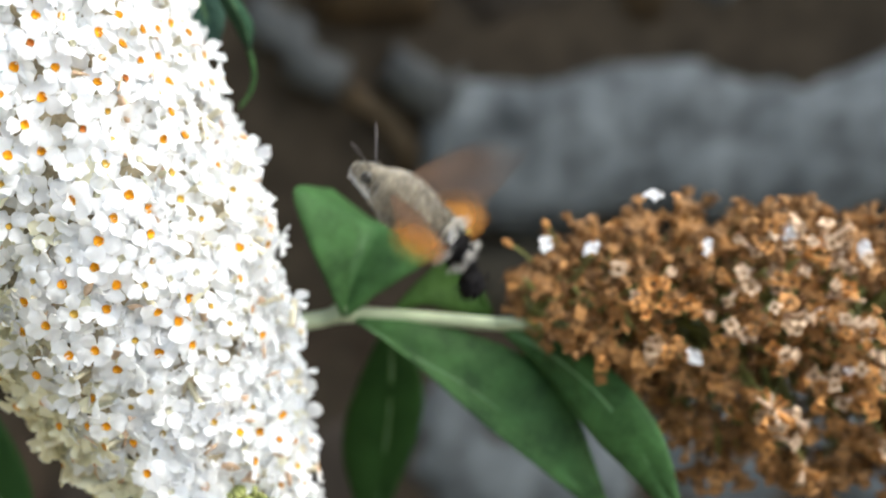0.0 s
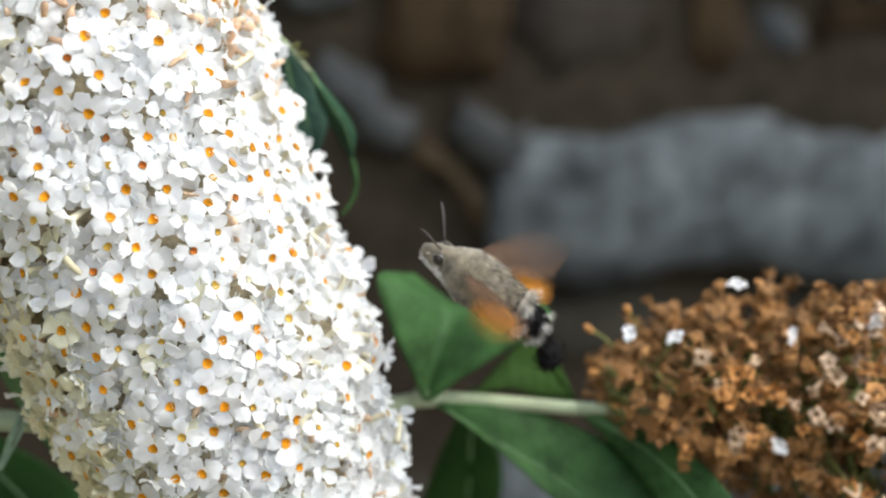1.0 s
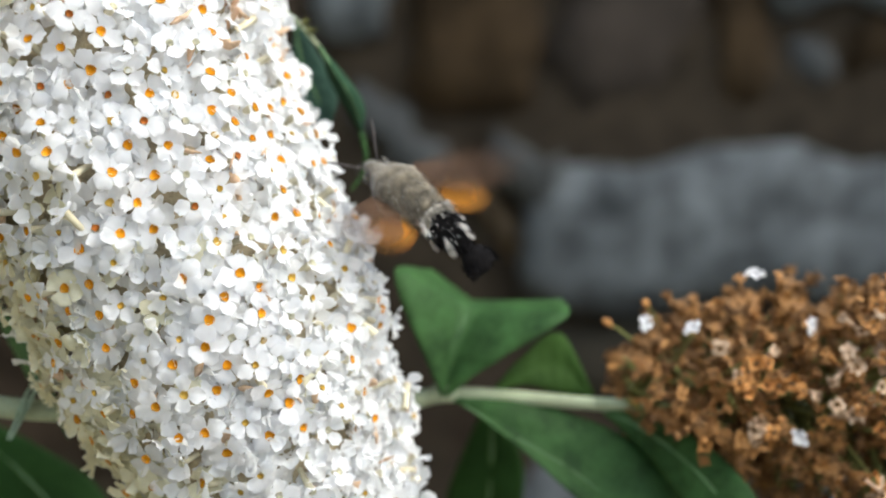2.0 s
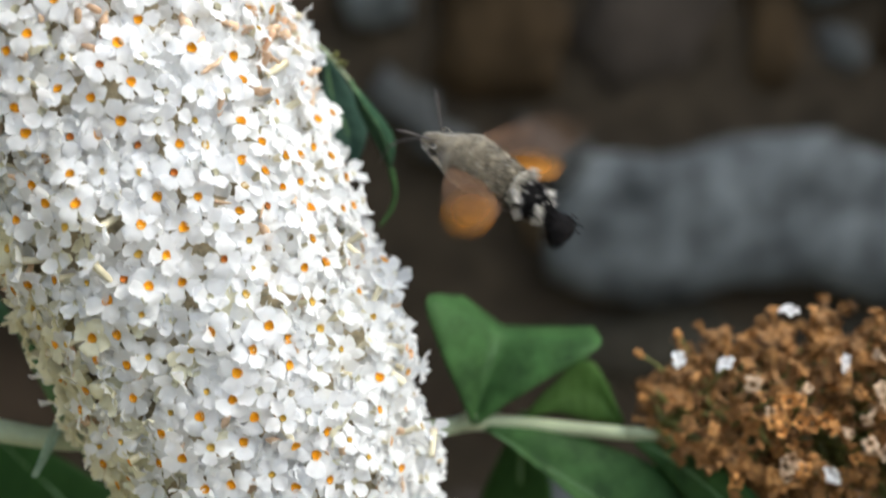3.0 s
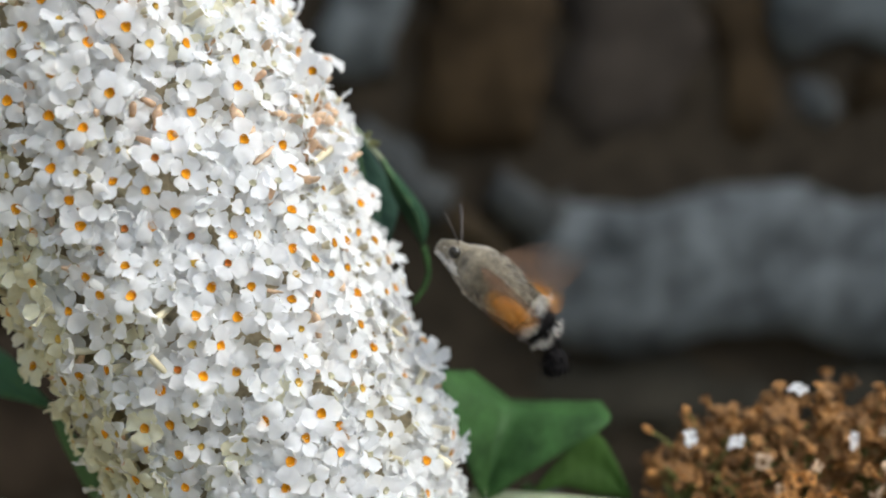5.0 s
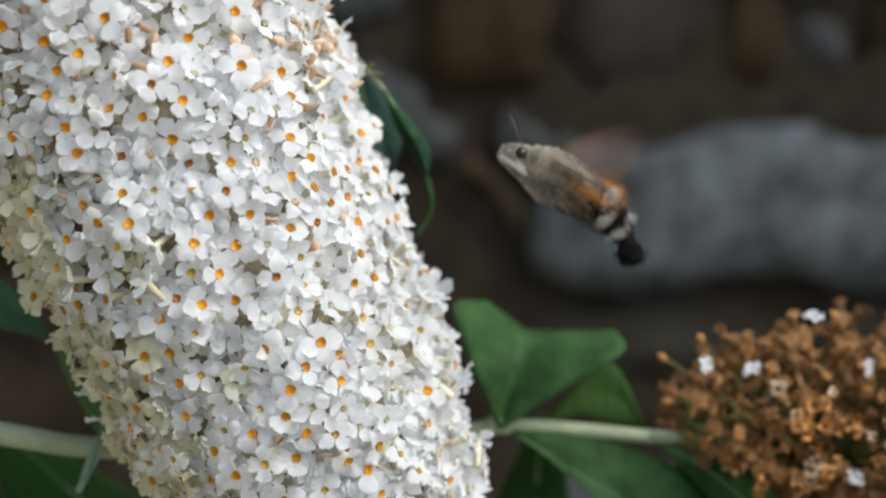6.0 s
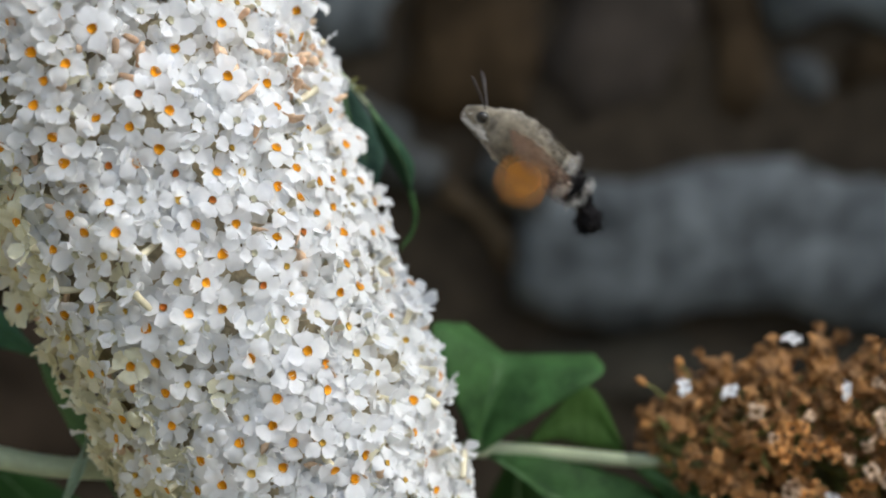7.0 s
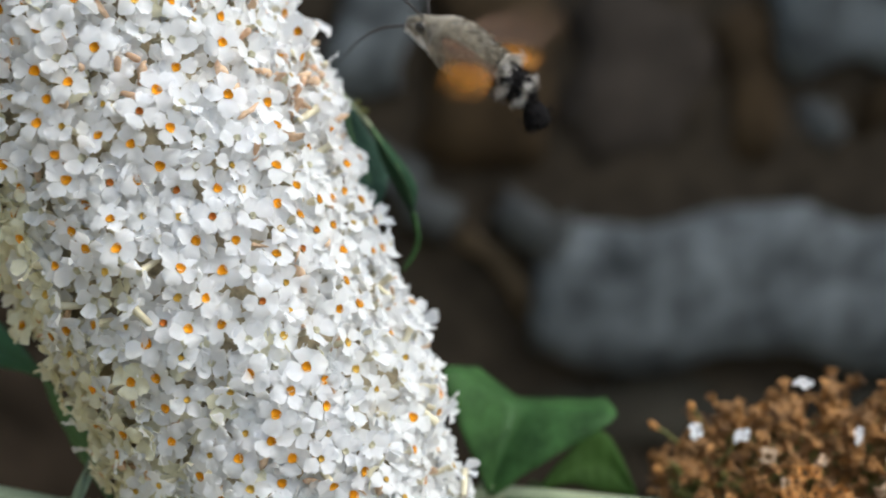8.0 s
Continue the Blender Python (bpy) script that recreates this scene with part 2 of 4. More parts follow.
def leaf(parent, mid, left, right, mat, origin, label="", cup=0.0005, rib=0.0005):
    """A leaf blade between two edge curves with a sunken midrib: the rib is a piece of its own."""
    n, half = 26, 6
    m, l, r = spline(mid, n), spline(left, n), spline(right, n)
    o = np.array(origin)
    rows = []
    for i in range(n):
        row = []
        for side, e in ((-1, l), (1, r)):
            ks = range(half, 0, -1) if side < 0 else range(0, half + 1)
            for k in ks:
                f = k / half
                p = m[i] * (1 - f) + e[i] * f
                wave = noise.noise(Vector(p * 140)) * 0.0007 + noise.noise(Vector(p * 420)) * 0.00018
                vein = 0.00022 * math.sin(i * 1.7 - f * 5.0) * math.sin(math.pi * f)
                p = p + np.array([0, -cup * math.sin(math.pi * f) + wave + vein, wave * 0.4 * f])
                row.append(p - o)
        rows.append(row)
    w = len(rows[0])
    verts = [p for row in rows for p in row]
    faces = [(i * w + k, i * w + k + 1, (i + 1) * w + k + 1, (i + 1) * w + k) for i in range(n - 1) for k in range(w - 1)]
    blade = part("leaf", mesh_from("leaf", verts, faces, [mat]), parent, label)
    sol = blade.modifiers.new("thick", "SOLIDIFY")
    sol.thickness, sol.offset = 0.0003, 1.0
    v, f = tube([p - o + np.array([0, 0.0002, 0]) for p in m[::5]], [rib, rib * 0.75, rib * 0.3], 22, 6)
    part("midrib", mesh_from("midrib", v, f, [M["rib"]]), blade)
    return blade


# ---- ground and wall ----
def build_ground():
    n, verts, faces = 60, [], []
    xs = np.sign(np.linspace(-1, 1, n)) * np.abs(np.linspace(-1, 1, n)) ** 3 * 400
    for y in xs:
        for x in xs:
            near = math.exp(-(x * x + y * y) / 40)
            verts.append((x, y, 0.03 * near * noise.noise(Vector((x * 1.7, y * 1.7, 0)))))
    faces = [(j * n + i, j * n + i + 1, (j + 1) * n + i + 1, (j + 1) * n + i) for j in range(n - 1) for i in range(n - 1)]
    tagged(new("ground", mesh_from("ground", verts, faces, [M["gravel"]])), "unseen ground in front of a stone wall, made pale to bounce light up", "ground", kind="structure")


WALL_Y = 0.90


def stone_mesh(w, h, mat, seed, d=0.16, lean=0.0):
    """A rough-hewn block w by h, rounded at its arrises, its face towards -y."""
    nx, nz = max(5, int(w / 0.02)), max(4, int(h / 0.02))
    verts, faces = [], []
    for j in range(nz + 1):
        for i in range(nx + 1):
            u, v = i / nx * 2 - 1, j / nz * 2 - 1
            ex, ez = max(0, abs(u) - 0.8) / 0.2, max(0, abs(v) - 0.75) / 0.25
            rnd = 0.007 * (ex ** 2 + ez ** 2)
            q = Vector((u * w * 9, v * h * 9, seed * 3.1))
            out = 0.012 * noise.noise(q) + 0.005 * noise.noise(q * 3)
            x = u * w / 2 * (1 - 0.05 * ez ** 2) + (0.012 + 0.05 * w) * noise.noise(Vector((v * 1.7, seed, 1))) * abs(u) ** 3
            z = v * h / 2 * (1 - 0.06 * ex ** 2) + (0.010 + 0.05 * w) * noise.noise(Vector((u * 1.5, seed, 7))) * abs(v) ** 3
            x += 0.020 * noise.noise(Vector((v * h * 17, seed * 1.3, 3))) * abs(u) ** 2 + lean * v * h / 2
            z += 0.016 * noise.noise(Vector((u * w * 20, seed * 1.7, 11))) * abs(v) ** 2
            verts.append((x, rnd + out, z))
    W = nx + 1
    faces = [(j * W + i, j * W + i + 1, (j + 1) * W + i + 1, (j + 1) * W + i) for j in range(nz) for i in range(nx)]
    rim = [i for i in range(W)] + [j * W + nx for j in range(1, nz + 1)] + [nz * W + i for i in range(nx - 1, -1, -1)] + [j * W for j in range(nz - 1, 0, -1)]
    k = len(verts)
    for a in rim:
        verts.append((verts[a][0], d, verts[a][2]))
    for i in range(len(rim)):
        a, b = i, (i + 1) % len(rim)
        faces.append((rim[b], rim[a], k + a, k + b))
    return mesh_from("stone", verts, faces, [mat])


def build_wall():
    wall = tagged(thing("wall_garden", 0, WALL_Y, 0), "old rubble stone garden wall of brown and blue-grey blocks", "wall", kind="structure")
    body = [(-0.95, 0.006, 0), (2.0, 0.006, 0), (2.0, 0.006, 2.2), (-0.95, 0.006, 2.2), (-0.95, 0.4, 0), (2.0, 0.4, 0), (2.0, 0.4, 2.2), (-0.95, 0.4, 2.2)]
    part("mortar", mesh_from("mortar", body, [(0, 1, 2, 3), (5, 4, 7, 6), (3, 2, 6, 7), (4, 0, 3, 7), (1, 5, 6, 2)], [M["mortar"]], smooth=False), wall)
    count = [0]

    def stone(x0, x1, z0, z1, kind, proud=0.0, tilt=0.0, lean=0.0):
        count[0] += 1
        g = 0.006
        me = stone_mesh(x1 - x0 - g, z1 - z0 - g, M[kind], count[0], lean=lean)
        part("stone", me, wall, at=pose((x0 + x1) / 2, -proud, (z0 + z1) / 2, 0, tilt, 0))

    # the blocks behind the flowers
    stone(0.078, 0.50, 1.157, 1.266, "stone_grey", 0.02, -5.5, 0.10)
    stone(0.046, 0.104, 1.232, 1.270, "stone_soft", 0.026, 14)
    stone(-0.055, 0.036, 1.254, 1.290, "stone_soft", 0.012, 42)
    stone(0.010, 0.094, 1.211, 1.234, "tan_mortar", 0.010, 50)
    stone(-0.070, -0.010, 1.340, 1.440, "stone_grey", 0.012, 6)
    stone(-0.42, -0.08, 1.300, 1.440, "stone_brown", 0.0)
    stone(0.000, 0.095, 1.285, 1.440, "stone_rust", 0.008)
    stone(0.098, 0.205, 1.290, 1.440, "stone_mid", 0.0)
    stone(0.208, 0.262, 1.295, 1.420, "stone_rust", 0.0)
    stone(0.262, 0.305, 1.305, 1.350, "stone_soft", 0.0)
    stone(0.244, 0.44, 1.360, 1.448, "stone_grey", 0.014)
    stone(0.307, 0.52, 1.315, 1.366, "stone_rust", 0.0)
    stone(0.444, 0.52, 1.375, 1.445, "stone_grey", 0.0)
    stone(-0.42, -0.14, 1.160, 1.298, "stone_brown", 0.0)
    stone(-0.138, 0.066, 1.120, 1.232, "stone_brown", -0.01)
    # low left block: the darkest brown replaces the shade down there
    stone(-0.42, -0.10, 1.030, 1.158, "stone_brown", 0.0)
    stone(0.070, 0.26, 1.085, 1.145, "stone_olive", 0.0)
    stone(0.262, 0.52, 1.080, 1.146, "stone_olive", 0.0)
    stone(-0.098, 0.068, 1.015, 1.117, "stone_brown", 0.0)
    stone(0.072, 0.245, 0.930, 1.045, "stone_grey", 0.0)
    stone(0.247, 0.52, 0.935, 1.035, "stone_grey", 0.0)
    stone(0.070, 0.52, 1.048, 1.080, "stone_brown", -0.01)
    stone(-0.42, -0.18, 0.862, 1.028, "stone_brown", 0.0)
    stone(-0.178, 0.068, 0.862, 1.012, "stone_mid", 0.0)
    stone(0.070, 0.52, 0.862, 0.928, "stone_olive", 0.0)
    stone(-0.42, 0.05, 1.443, 1.500, "stone_brown", 0.0)
    stone(0.053, 0.52, 1.447, 1.500, "stone_rust", 0.0)
    # the rest of the wall, in rough courses
    rng = random.Random(4)
    z = 0.0
    kinds = ["stone_brown", "stone_rust", "stone_olive", "stone_mid", "stone_brown", "stone_grey"]
    while z < 2.15:
        h = rng.uniform(0.10, 0.16)
        if z < 0.86 < z + h:
            h = 0.86 - z
        top = min(2.2, z + h)
        if 0.85 < z < 1.50:
            top = min(top, 1.50) if 1.50 - z > 0.05 else top
        x = -0.95
        while x < 2.0:
            w = rng.uniform(0.14, 0.34)
            x1 = min(2.0, x + w)
            busy = 0.859 < (z + top) / 2 < 1.5
            if busy and x < -0.42 < x1:
                x1 = -0.42
            if busy and -0.421 <= x < 0.52:
                x = 0.52
                continue
            stone(x, x1, z, top, rng.choice(kinds), rng.uniform(-0.012, 0.012))
            x = x1
        z = top


def build_bounce_wall():
    # unseen wall, added to cut light from the left and bounce it warm
    v = [(-0.95, -1.6, 0), (-0.80, -1.6, 0), (-0.80, WALL_Y, 0), (-0.95, WALL_Y, 0)]
    v = v + [(x, y, 2.0) for x, y, _ in v]
    me = mesh_from("wall_side", v, [(0, 3, 2, 1), (4, 5, 6, 7), (0, 1, 5, 4), (1, 2, 6, 5), (2, 3, 7, 6), (3, 0, 4, 7)], [M["ochre"]], smooth=False)
    tagged(new("wall_side", me), "unseen added wall that blocks light from the left and bounces it warm", "wall", kind="structure")


# ---- the white panicle ----
PIV = (-0.09, 0.262, 1.30)
A0 = np.array([-0.0681, 0.268, 1.2522])
AXIS = np.array([0.41, 0.0, -0.912]) / math.hypot(0.41, 0.912)
SIDE = np.cross(AXIS, (0, 1, 0))
BACK = np.cross(SIDE, AXIS)
LONG = 0.186


def panicle_radius(s):
    return float(np.interp(s, [-0.09, -0.03, 0.0, 0.06, 0.104, 0.151, 0.176, 0.187], [0.040, 0.0435, 0.0435, 0.0395, 0.0318, 0.0200, 0.012, 0.003]))


def spine(s):
    return A0 + AXIS * s + SIDE * float(np.interp(s, [-0.09, 0.02, 0.06, 0.104, 0.151, 0.18], [0, 0, 0.001, 0.0023, 0.0036, 0.0046]))


def on_panicle(s, phi, lift=0.0):
    """A place on the bulging side of the panicle and the way out from it."""
    way = math.cos(phi) * SIDE + math.sin(phi) * BACK
    q = spine(s) + way * 0.04
    lump = 0.0015 * noise.noise(Vector(q * 62)) + 0.0010 * noise.noise(Vector(q * 150))
    flank = float(np.interp(s, [-0.09, 0.0, 0.02, 0.028, 0.039, 0.055, 0.07, 0.10, 0.125, 0.155], [0.009, 0.0058, 0.0024, 0.0012, 0.0006, 0.0032, 0.0012, -0.0018, -0.0008, 0.0014])) * max(0.0, math.cos(phi)) ** 2
    flank += float(np.interp(s, [0.0, 0.04, 0.06, 0.075, 0.09], [0.003, 0.0045, 0.005, 0.004, 0.0])) * max(0.0, -math.cos(phi)) ** 2
    r = panicle_radius(s) + lump + lift - flank
    slope = (panicle_radius(s + 0.006) - panicle_radius(s - 0.006)) / 0.012
    out = way - AXIS * slope
    return spine(s) + way * r, out / np.linalg.norm(out)


def floret_parts(seed, size=1.0, fresh=True, closed=0.0):
    """Corolla, throat and tube of one four-lobed floret, facing +z. closed folds the lobes forward."""
    rng = random.Random(seed)
    V, Fc = [], []
    nu, nv = 5, 6
    spin = rng.uniform(0, 6.28)
    for lobe in range(4):
        ang = spin + lobe * math.pi / 2 + rng.uniform(-0.14, 0.14)
        R = (0.0041 + rng.uniform(-0.0004, 0.0004)) * size
        W = (0.00180 + rng.uniform(-0.0002, 0.0002)) * size
        dip = rng.uniform(-0.15, 0.30) - closed
        roll = rng.uniform(-0.30, 0.30)
        cup = rng.uniform(-0.00005, 0.00045)
        notch = rng.uniform(-0.05, 0.22)
        ph = rng.uniform(0, 6)
        base = len(V)
        for i in range(nu + 1):
            u = i / nu
            wide = W * (0.44 + 0.56 * math.sin(math.pi / 2 * min(1.0, u / 0.62)))
            if u > 0.62:
                wide *= 1 - 0.30 * ((u - 0.62) / 0.38) ** 2
            for j in range(nv + 1):
                v = j / nv * 2 - 1
                end = 1 - 0.26 * v * v * u * u - notch * (1 - abs(v)) * u ** 4
                r = 0.0007 * size + u * (R - 0.0007 * size) * end
                y = v * wide
                edge = max(abs(v) > 0.9, u > 0.9) * 0.00015 * size
                y += rng.uniform(-1, 1) * edge
                r += rng.uniform(-1, 1) * edge
                z = 0.0003 * math.sin(u * 3.0) - dip * R * u * u + roll * y * u + 0.00020 * math.sin(ph + 4 * v + 4 * u) * u
                z += cup * v * v * u * 2.2 + 0.00008 * lobe + rng.uniform(-1, 1) * edge
                z += 0.00055 * u * noise.noise(Vector((r * 900 * math.cos(ang) + seed, r * 900 * math.sin(ang), y * 900)))
                V.append((r * math.cos(ang) - y * math.sin(ang), r * math.sin(ang) + y * math.cos(ang), z))
        for i in range(nu):
            for j in range(nv):
                a = base + i * (nv + 1) + j
                Fc.append((a, a + nv + 1, a + nv + 2, a + 1))
    eye_v, eye_f = [], []
    k = 10
    er = 0.00086 * size * (1.0 if fresh else 0.72)
    for ring, (rr, zz) in enumerate(((er * 1.10, 0.00042), (er * 0.85, 0.00010), (er * 0.45, -0.0003))):
        for i in range(k):
            w = 2 * math.pi * i / k
            wob = 1 + 0.10 * math.sin(3 * w + seed)
            eye_v.append((rr * wob * math.cos(w), rr * wob * math.sin(w), zz * size))
    for ring in range(2):
        for i in range(k):
            a, b = ring * k + i, ring * k + (i + 1) % k
            eye_f.append((a, b, b + k, a + k))
    eye_f.append(tuple(range(2 * k, 3 * k)))
    tv, tf = tube([(0, 0, 0.0002), (0.0002, 0, -0.003 * size), (0.0005, 0, -0.0060 * size)], [0.00085 * size, 0.0007 * size, 0.0006 * size], 4, 6, close=False)
    return (V, Fc), (eye_v, eye_f), (tv, tf)


def shrivelled(seed):
    """A withered corolla: a bent, crumpled tube with its lobes shut, along +z."""
    rng = random.Random(seed)
    bend = rng.uniform(-0.0012, 0.0012)
    v, f = tube([(0, 0, -0.0022), (bend * 0.5, 0, -0.0004), (bend, bend * 0.5, 0.0014), (bend * 1.6, bend, 0.0026)], [0.00045, 0.00075, 0.00105, 0.00035], 7, 7)
    v = [p * np.array([1.25, 0.55, 1.1]) * (1 + 0.45 * noise.noise(Vector(p * 1300) + Vector((seed, 0, 0)))) for p in v]
    return v, f


def facing(place, out, spin, tilt=(0.0, 0.0)):
    z = Vector(out).normalized()
    x = z.cross(Vector((0.21, 0.35, 0.91))).normalized()
    y = z.cross(x)
    m = Matrix((x, y, z)).transposed().to_4x4()
    return Matrix.Translation(place) @ m @ Matrix.Rotation(spin, 4, "Z") @ Matrix.Rotation(tilt[0], 4, "X") @ Matrix.Rotation(tilt[1], 4, "Y")


def build_panicle():
    rng = random.Random(11)
    nrg = np.random.RandomState(5)
    pan = tagged(thing("white_flower_panicle", *PIV), "drooping dense white butterfly-bush panicle with orange-eyed florets", "flower")
    o = np.array(PIV)
    # the stalk core
    n, k, verts, faces = 60, 40, [], []
    for i in range(n):
        s = -0.10 + (LONG + 0.096) * i / (n - 1)
        for j in range(k):
            p, out = on_panicle(s, 2 * math.pi * j / k, 0.0)
            c = spine(s)
            f = 0.87 + 0.05 * noise.noise(Vector(p * 300))
            verts.append(c + (p - c) * f - o)
    faces = [(i * k + j, i * k + (j + 1) % k, (i + 1) * k + (j + 1) % k, (i + 1) * k + j) for i in range(n - 1) for j in range(k)]
    part("stalk_core", mesh_from("stalk_core", verts, faces, [M["core"]]), pan, "green-brown inner stalks")
    v, f = tube([A0 - AXIS * 0.16 - o + np.array([-0.02, 0, 0.03]), A0 - AXIS * 0.10 - o, A0 - AXIS * 0.05 - o], [0.003, 0.0028, 0.0025], 20, 8)
    part("stem", mesh_from("stem", v, f, [M["stem"]]), pan)
    # places of the florets: random, no two too near
    gaps = [on_panicle(s, p)[0] for s, p in GAPS]
    withered = [on_panicle(s, p)[0] for s, p in WITHERED]
    kept, tries = [], 0
    P = np.zeros((4000, 3))
    while tries < 60000 and len(kept) < 3900:
        tries += 1
        s = nrg.uniform(-0.085, LONG)
        phi = nrg.uniform(0, 2 * math.pi)
        if nrg.uniform() > panicle_radius(s) / 0.044:
            continue
        p, out = on_panicle(s, phi)
        near = 0.0047
        d = np.linalg.norm(P[:len(kept)] - p, axis=1) if kept else np.array([1.0])
        if d.min() < near or min(np.linalg.norm(p - g) for g in gaps) < 0.0031:
            continue
        P[len(kept)] = p
        kept.append((s, phi, p, out))
    # shared meshes: white florets with throats of three ages, some half shut
    kinds = []
    for i in range(18):
        size = (1.0, 1.06, 0.95, 1.0, 1.04, 0.92, 1.0, 0.98, 1.05, 0.9, 0.84, 0.88, 0.80, 1.0, 1.0, 0.92, 0.96, 0.85)[i]
        c, e, t = floret_parts(100 + i, size, i < 10, 0.0 if i < 14 else 0.45)
        eye = "eye" if i < 9 else ("eye_young" if i < 13 else "eye_old")
        kinds.append((c, e, t, eye))
    shade_cream = [mesh_from("floret", c[0], c[1], [M["cream"]]) for c, e, t, eye in kinds]
    shared = []
    for c, e, t, eye in kinds:
        shared.append((mesh_from("floret", c[0], c[1], [M["petal"]]), mesh_from("throat", e[0], e[1], [M[eye if len(shared) < 14 else "cream"]]), mesh_from("corolla_tube", t[0], t[1], [M["tube"]])))
    wilted = [shrivelled(300 + i) for i in range(5)]
    tan = [mesh_from("withered_floret", v, f, [M["tan"]]) for v, f in wilted]
    front = sorted(range(len(kept)), key=lambda i: kept[i][3][1] + 6.0 * max(0, -0.025 - kept[i][0]) + 0.35 * (kept[i][0] > 0.165))
    near = set(front[:300])
    far = {"petal_far": ([], []), "eye_far": ([], []), "eye_young": ([], []), "tube": ([], []), "cream": ([], []), "tan": ([], [])}

    def pour(key, geo, m):
        V, Fc = far[key]
        base = len(V)
        R = np.array(m)
        q = np.asarray(geo[0]) @ R[:3, :3].T + R[:3, 3]
        V.extend(q)
        Fc.extend([tuple(base + a for a in f) for f in geo[1]])

    for i, (s, phi, p, out) in enumerate(kept):
        lift = rng.uniform(-0.0014, 0.0012)
        tilt = (rng.gauss(0, 0.27), rng.gauss(0, 0.27))
        if out[1] > -0.45:
            tilt = (rng.gauss(0, 0.42), rng.gauss(0, 0.42))
            lift = rng.uniform(-0.002, 0.0024)
        turn = 0.15 if math.cos(phi) > 0.35 else 0.0
        m = facing(p - o + out * lift, out + np.array([0, turn, 0.10]), rng.uniform(0, 6.28), tilt)
        dead = min(np.linalg.norm(p - w) for w in withered) < 0.0036 or rng.random() < 0.015 + (0.10 if s < 0.012 else 0.15 if s < 0.05 and (phi > 5.3 or phi < 0.3) else 0)
        # old: cream tint in place of shade, likelier round the left flank
        old = rng.random() < float(np.interp(-math.cos(phi), [0.30, 0.85], [0.0, 0.85]))
        v = rng.randrange(18)
        if dead:
            lie = out * rng.uniform(0.1, 0.7) + SIDE * rng.gauss(0, 0.6) + AXIS * rng.gauss(0, 0.8)
            m = facing(p - o - out * 0.0016, lie, rng.uniform(0, 6.28))
        if i in near:
            if dead:
                part("withered_floret", tan[v % 5], pan, "withered tan floret", m)
            else:
                fl = part("floret", shade_cream[v] if old else shared[v][0], pan, "floret tinted cream for the flank's shade" if old else "", m)
                part("throat", shared[v][1], fl)
                part("corolla_tube", shared[v][2], fl)
        else:
            c, e, t, eye = kinds[v]
            if dead:
                pour("tan", wilted[v % 5], m)
                continue
            pour("cream" if old else "petal_far", c, m)
            pour("eye_young" if eye == "eye_young" else "eye_far" if v < 14 else "cream", e, m)
            pour("tube", t, m)
    # petals of deeper florets, seen between those in front, and withered scraps among them
    for n in range(4600):
        s, phi = nrg.uniform(-0.085, LONG - 0.004), nrg.uniform(0, 2 * math.pi)
        p, out = on_panicle(s, phi, nrg.uniform(-0.0036, -0.0016))
        if min(np.linalg.norm(p - g) for g in gaps) < 0.0030:
            continue
        if n % 9 == 0:
            pour("tan", wilted[rng.randrange(5)], facing(p - o + out * 0.001, out * 0.4 + SIDE * rng.gauss(0, 0.6) + AXIS * rng.gauss(0, 0.8), rng.uniform(0, 6.28)) @ Matrix.Scale(rng.uniform(0.5, 0.85), 4))
            continue
        # the flank's shade is put into these deeper petals as cream too
        old = rng.random() < float(np.interp(-math.cos(phi), [0.2, 0.8], [0.04, 0.85]))
        pour("cream" if old else "petal_far", kinds[rng.randrange(18)][0], facing(p - o, out, rng.uniform(0, 6.28), (rng.gauss(0, 0.45), rng.gauss(0, 0.45))))
    # green buds at the gap near the tip
    for _ in range(40):
        p, out = on_panicle(nrg.uniform(0.148, 0.164), nrg.uniform(4.85, 5.25), nrg.uniform(-0.007, -0.003))
        v, f = tube([p - o, p - o + out * 0.003, p - o + out * 0.005], [0.0006, 0.0010, 0.0005], 6, 6)
        part("bud", mesh_from("bud", v, f, [M["tip"]]), pan, "green flower bud")
    for key, (V, Fc) in far.items():
        if V:
            ob = part({"petal_far": "blossom", "eye_far": "blossom_centre", "eye_young": "young_blossom_centre", "tube": "blossom_tubing", "cream": "cream_blossom", "tan": "withered_blossom"}[key], mesh_from(key, V, Fc, [M[key]]), pan)
            tagged(ob, kind="stuff")
    # loose tan corolla tubes that stick out at the top of the panicle
    for s, phi, lean in ((0.006, 4.88, 0.9), (0.002, 5.15, -0.5), (-0.002, 5.45, -0.7), (-0.004, 4.6, 0.2), (0.036, 5.8, 0.6), (0.030, 5.75, 0.3), (0.022, 4.98, -0.6), (0.040, 5.7, 0.5),
                         (0.028, 5.95, 0.4), (0.033, 5.98, 0.5), (0.020, 6.05, 0.3), (0.024, 5.55, 0.2), (0.046, 5.35, 0.9), (0.010, 4.35, 0.7),
                         (0.026, 4.99, 0.5), (0.0285, 4.90, -0.4), (0.024, 4.90, 0.8), (0.072, 3.9, 0.3), (0.080, 3.95, -0.3), (0.076, 4.05, 0.5)):
        p, out = on_panicle(s, phi, -0.0012)
        d = out * 0.35 + AXIS * -lean * 0.8 + SIDE * 0.3
        v, f = tube([p - o - d * 0.003, p - o, p - o + d * 0.0026, p - o + d * 0.0034], [0.0004, 0.0006, 0.0007, 0.0004], 8, 7)
        part("dry_tube", mesh_from("dry_tube", v, f, [M["dry"]]), pan, "dry orange-tan corolla tube")
    # a corolla that stands out from the flank
    p, out = on_panicle(0.021, 0.05, 0.0026)
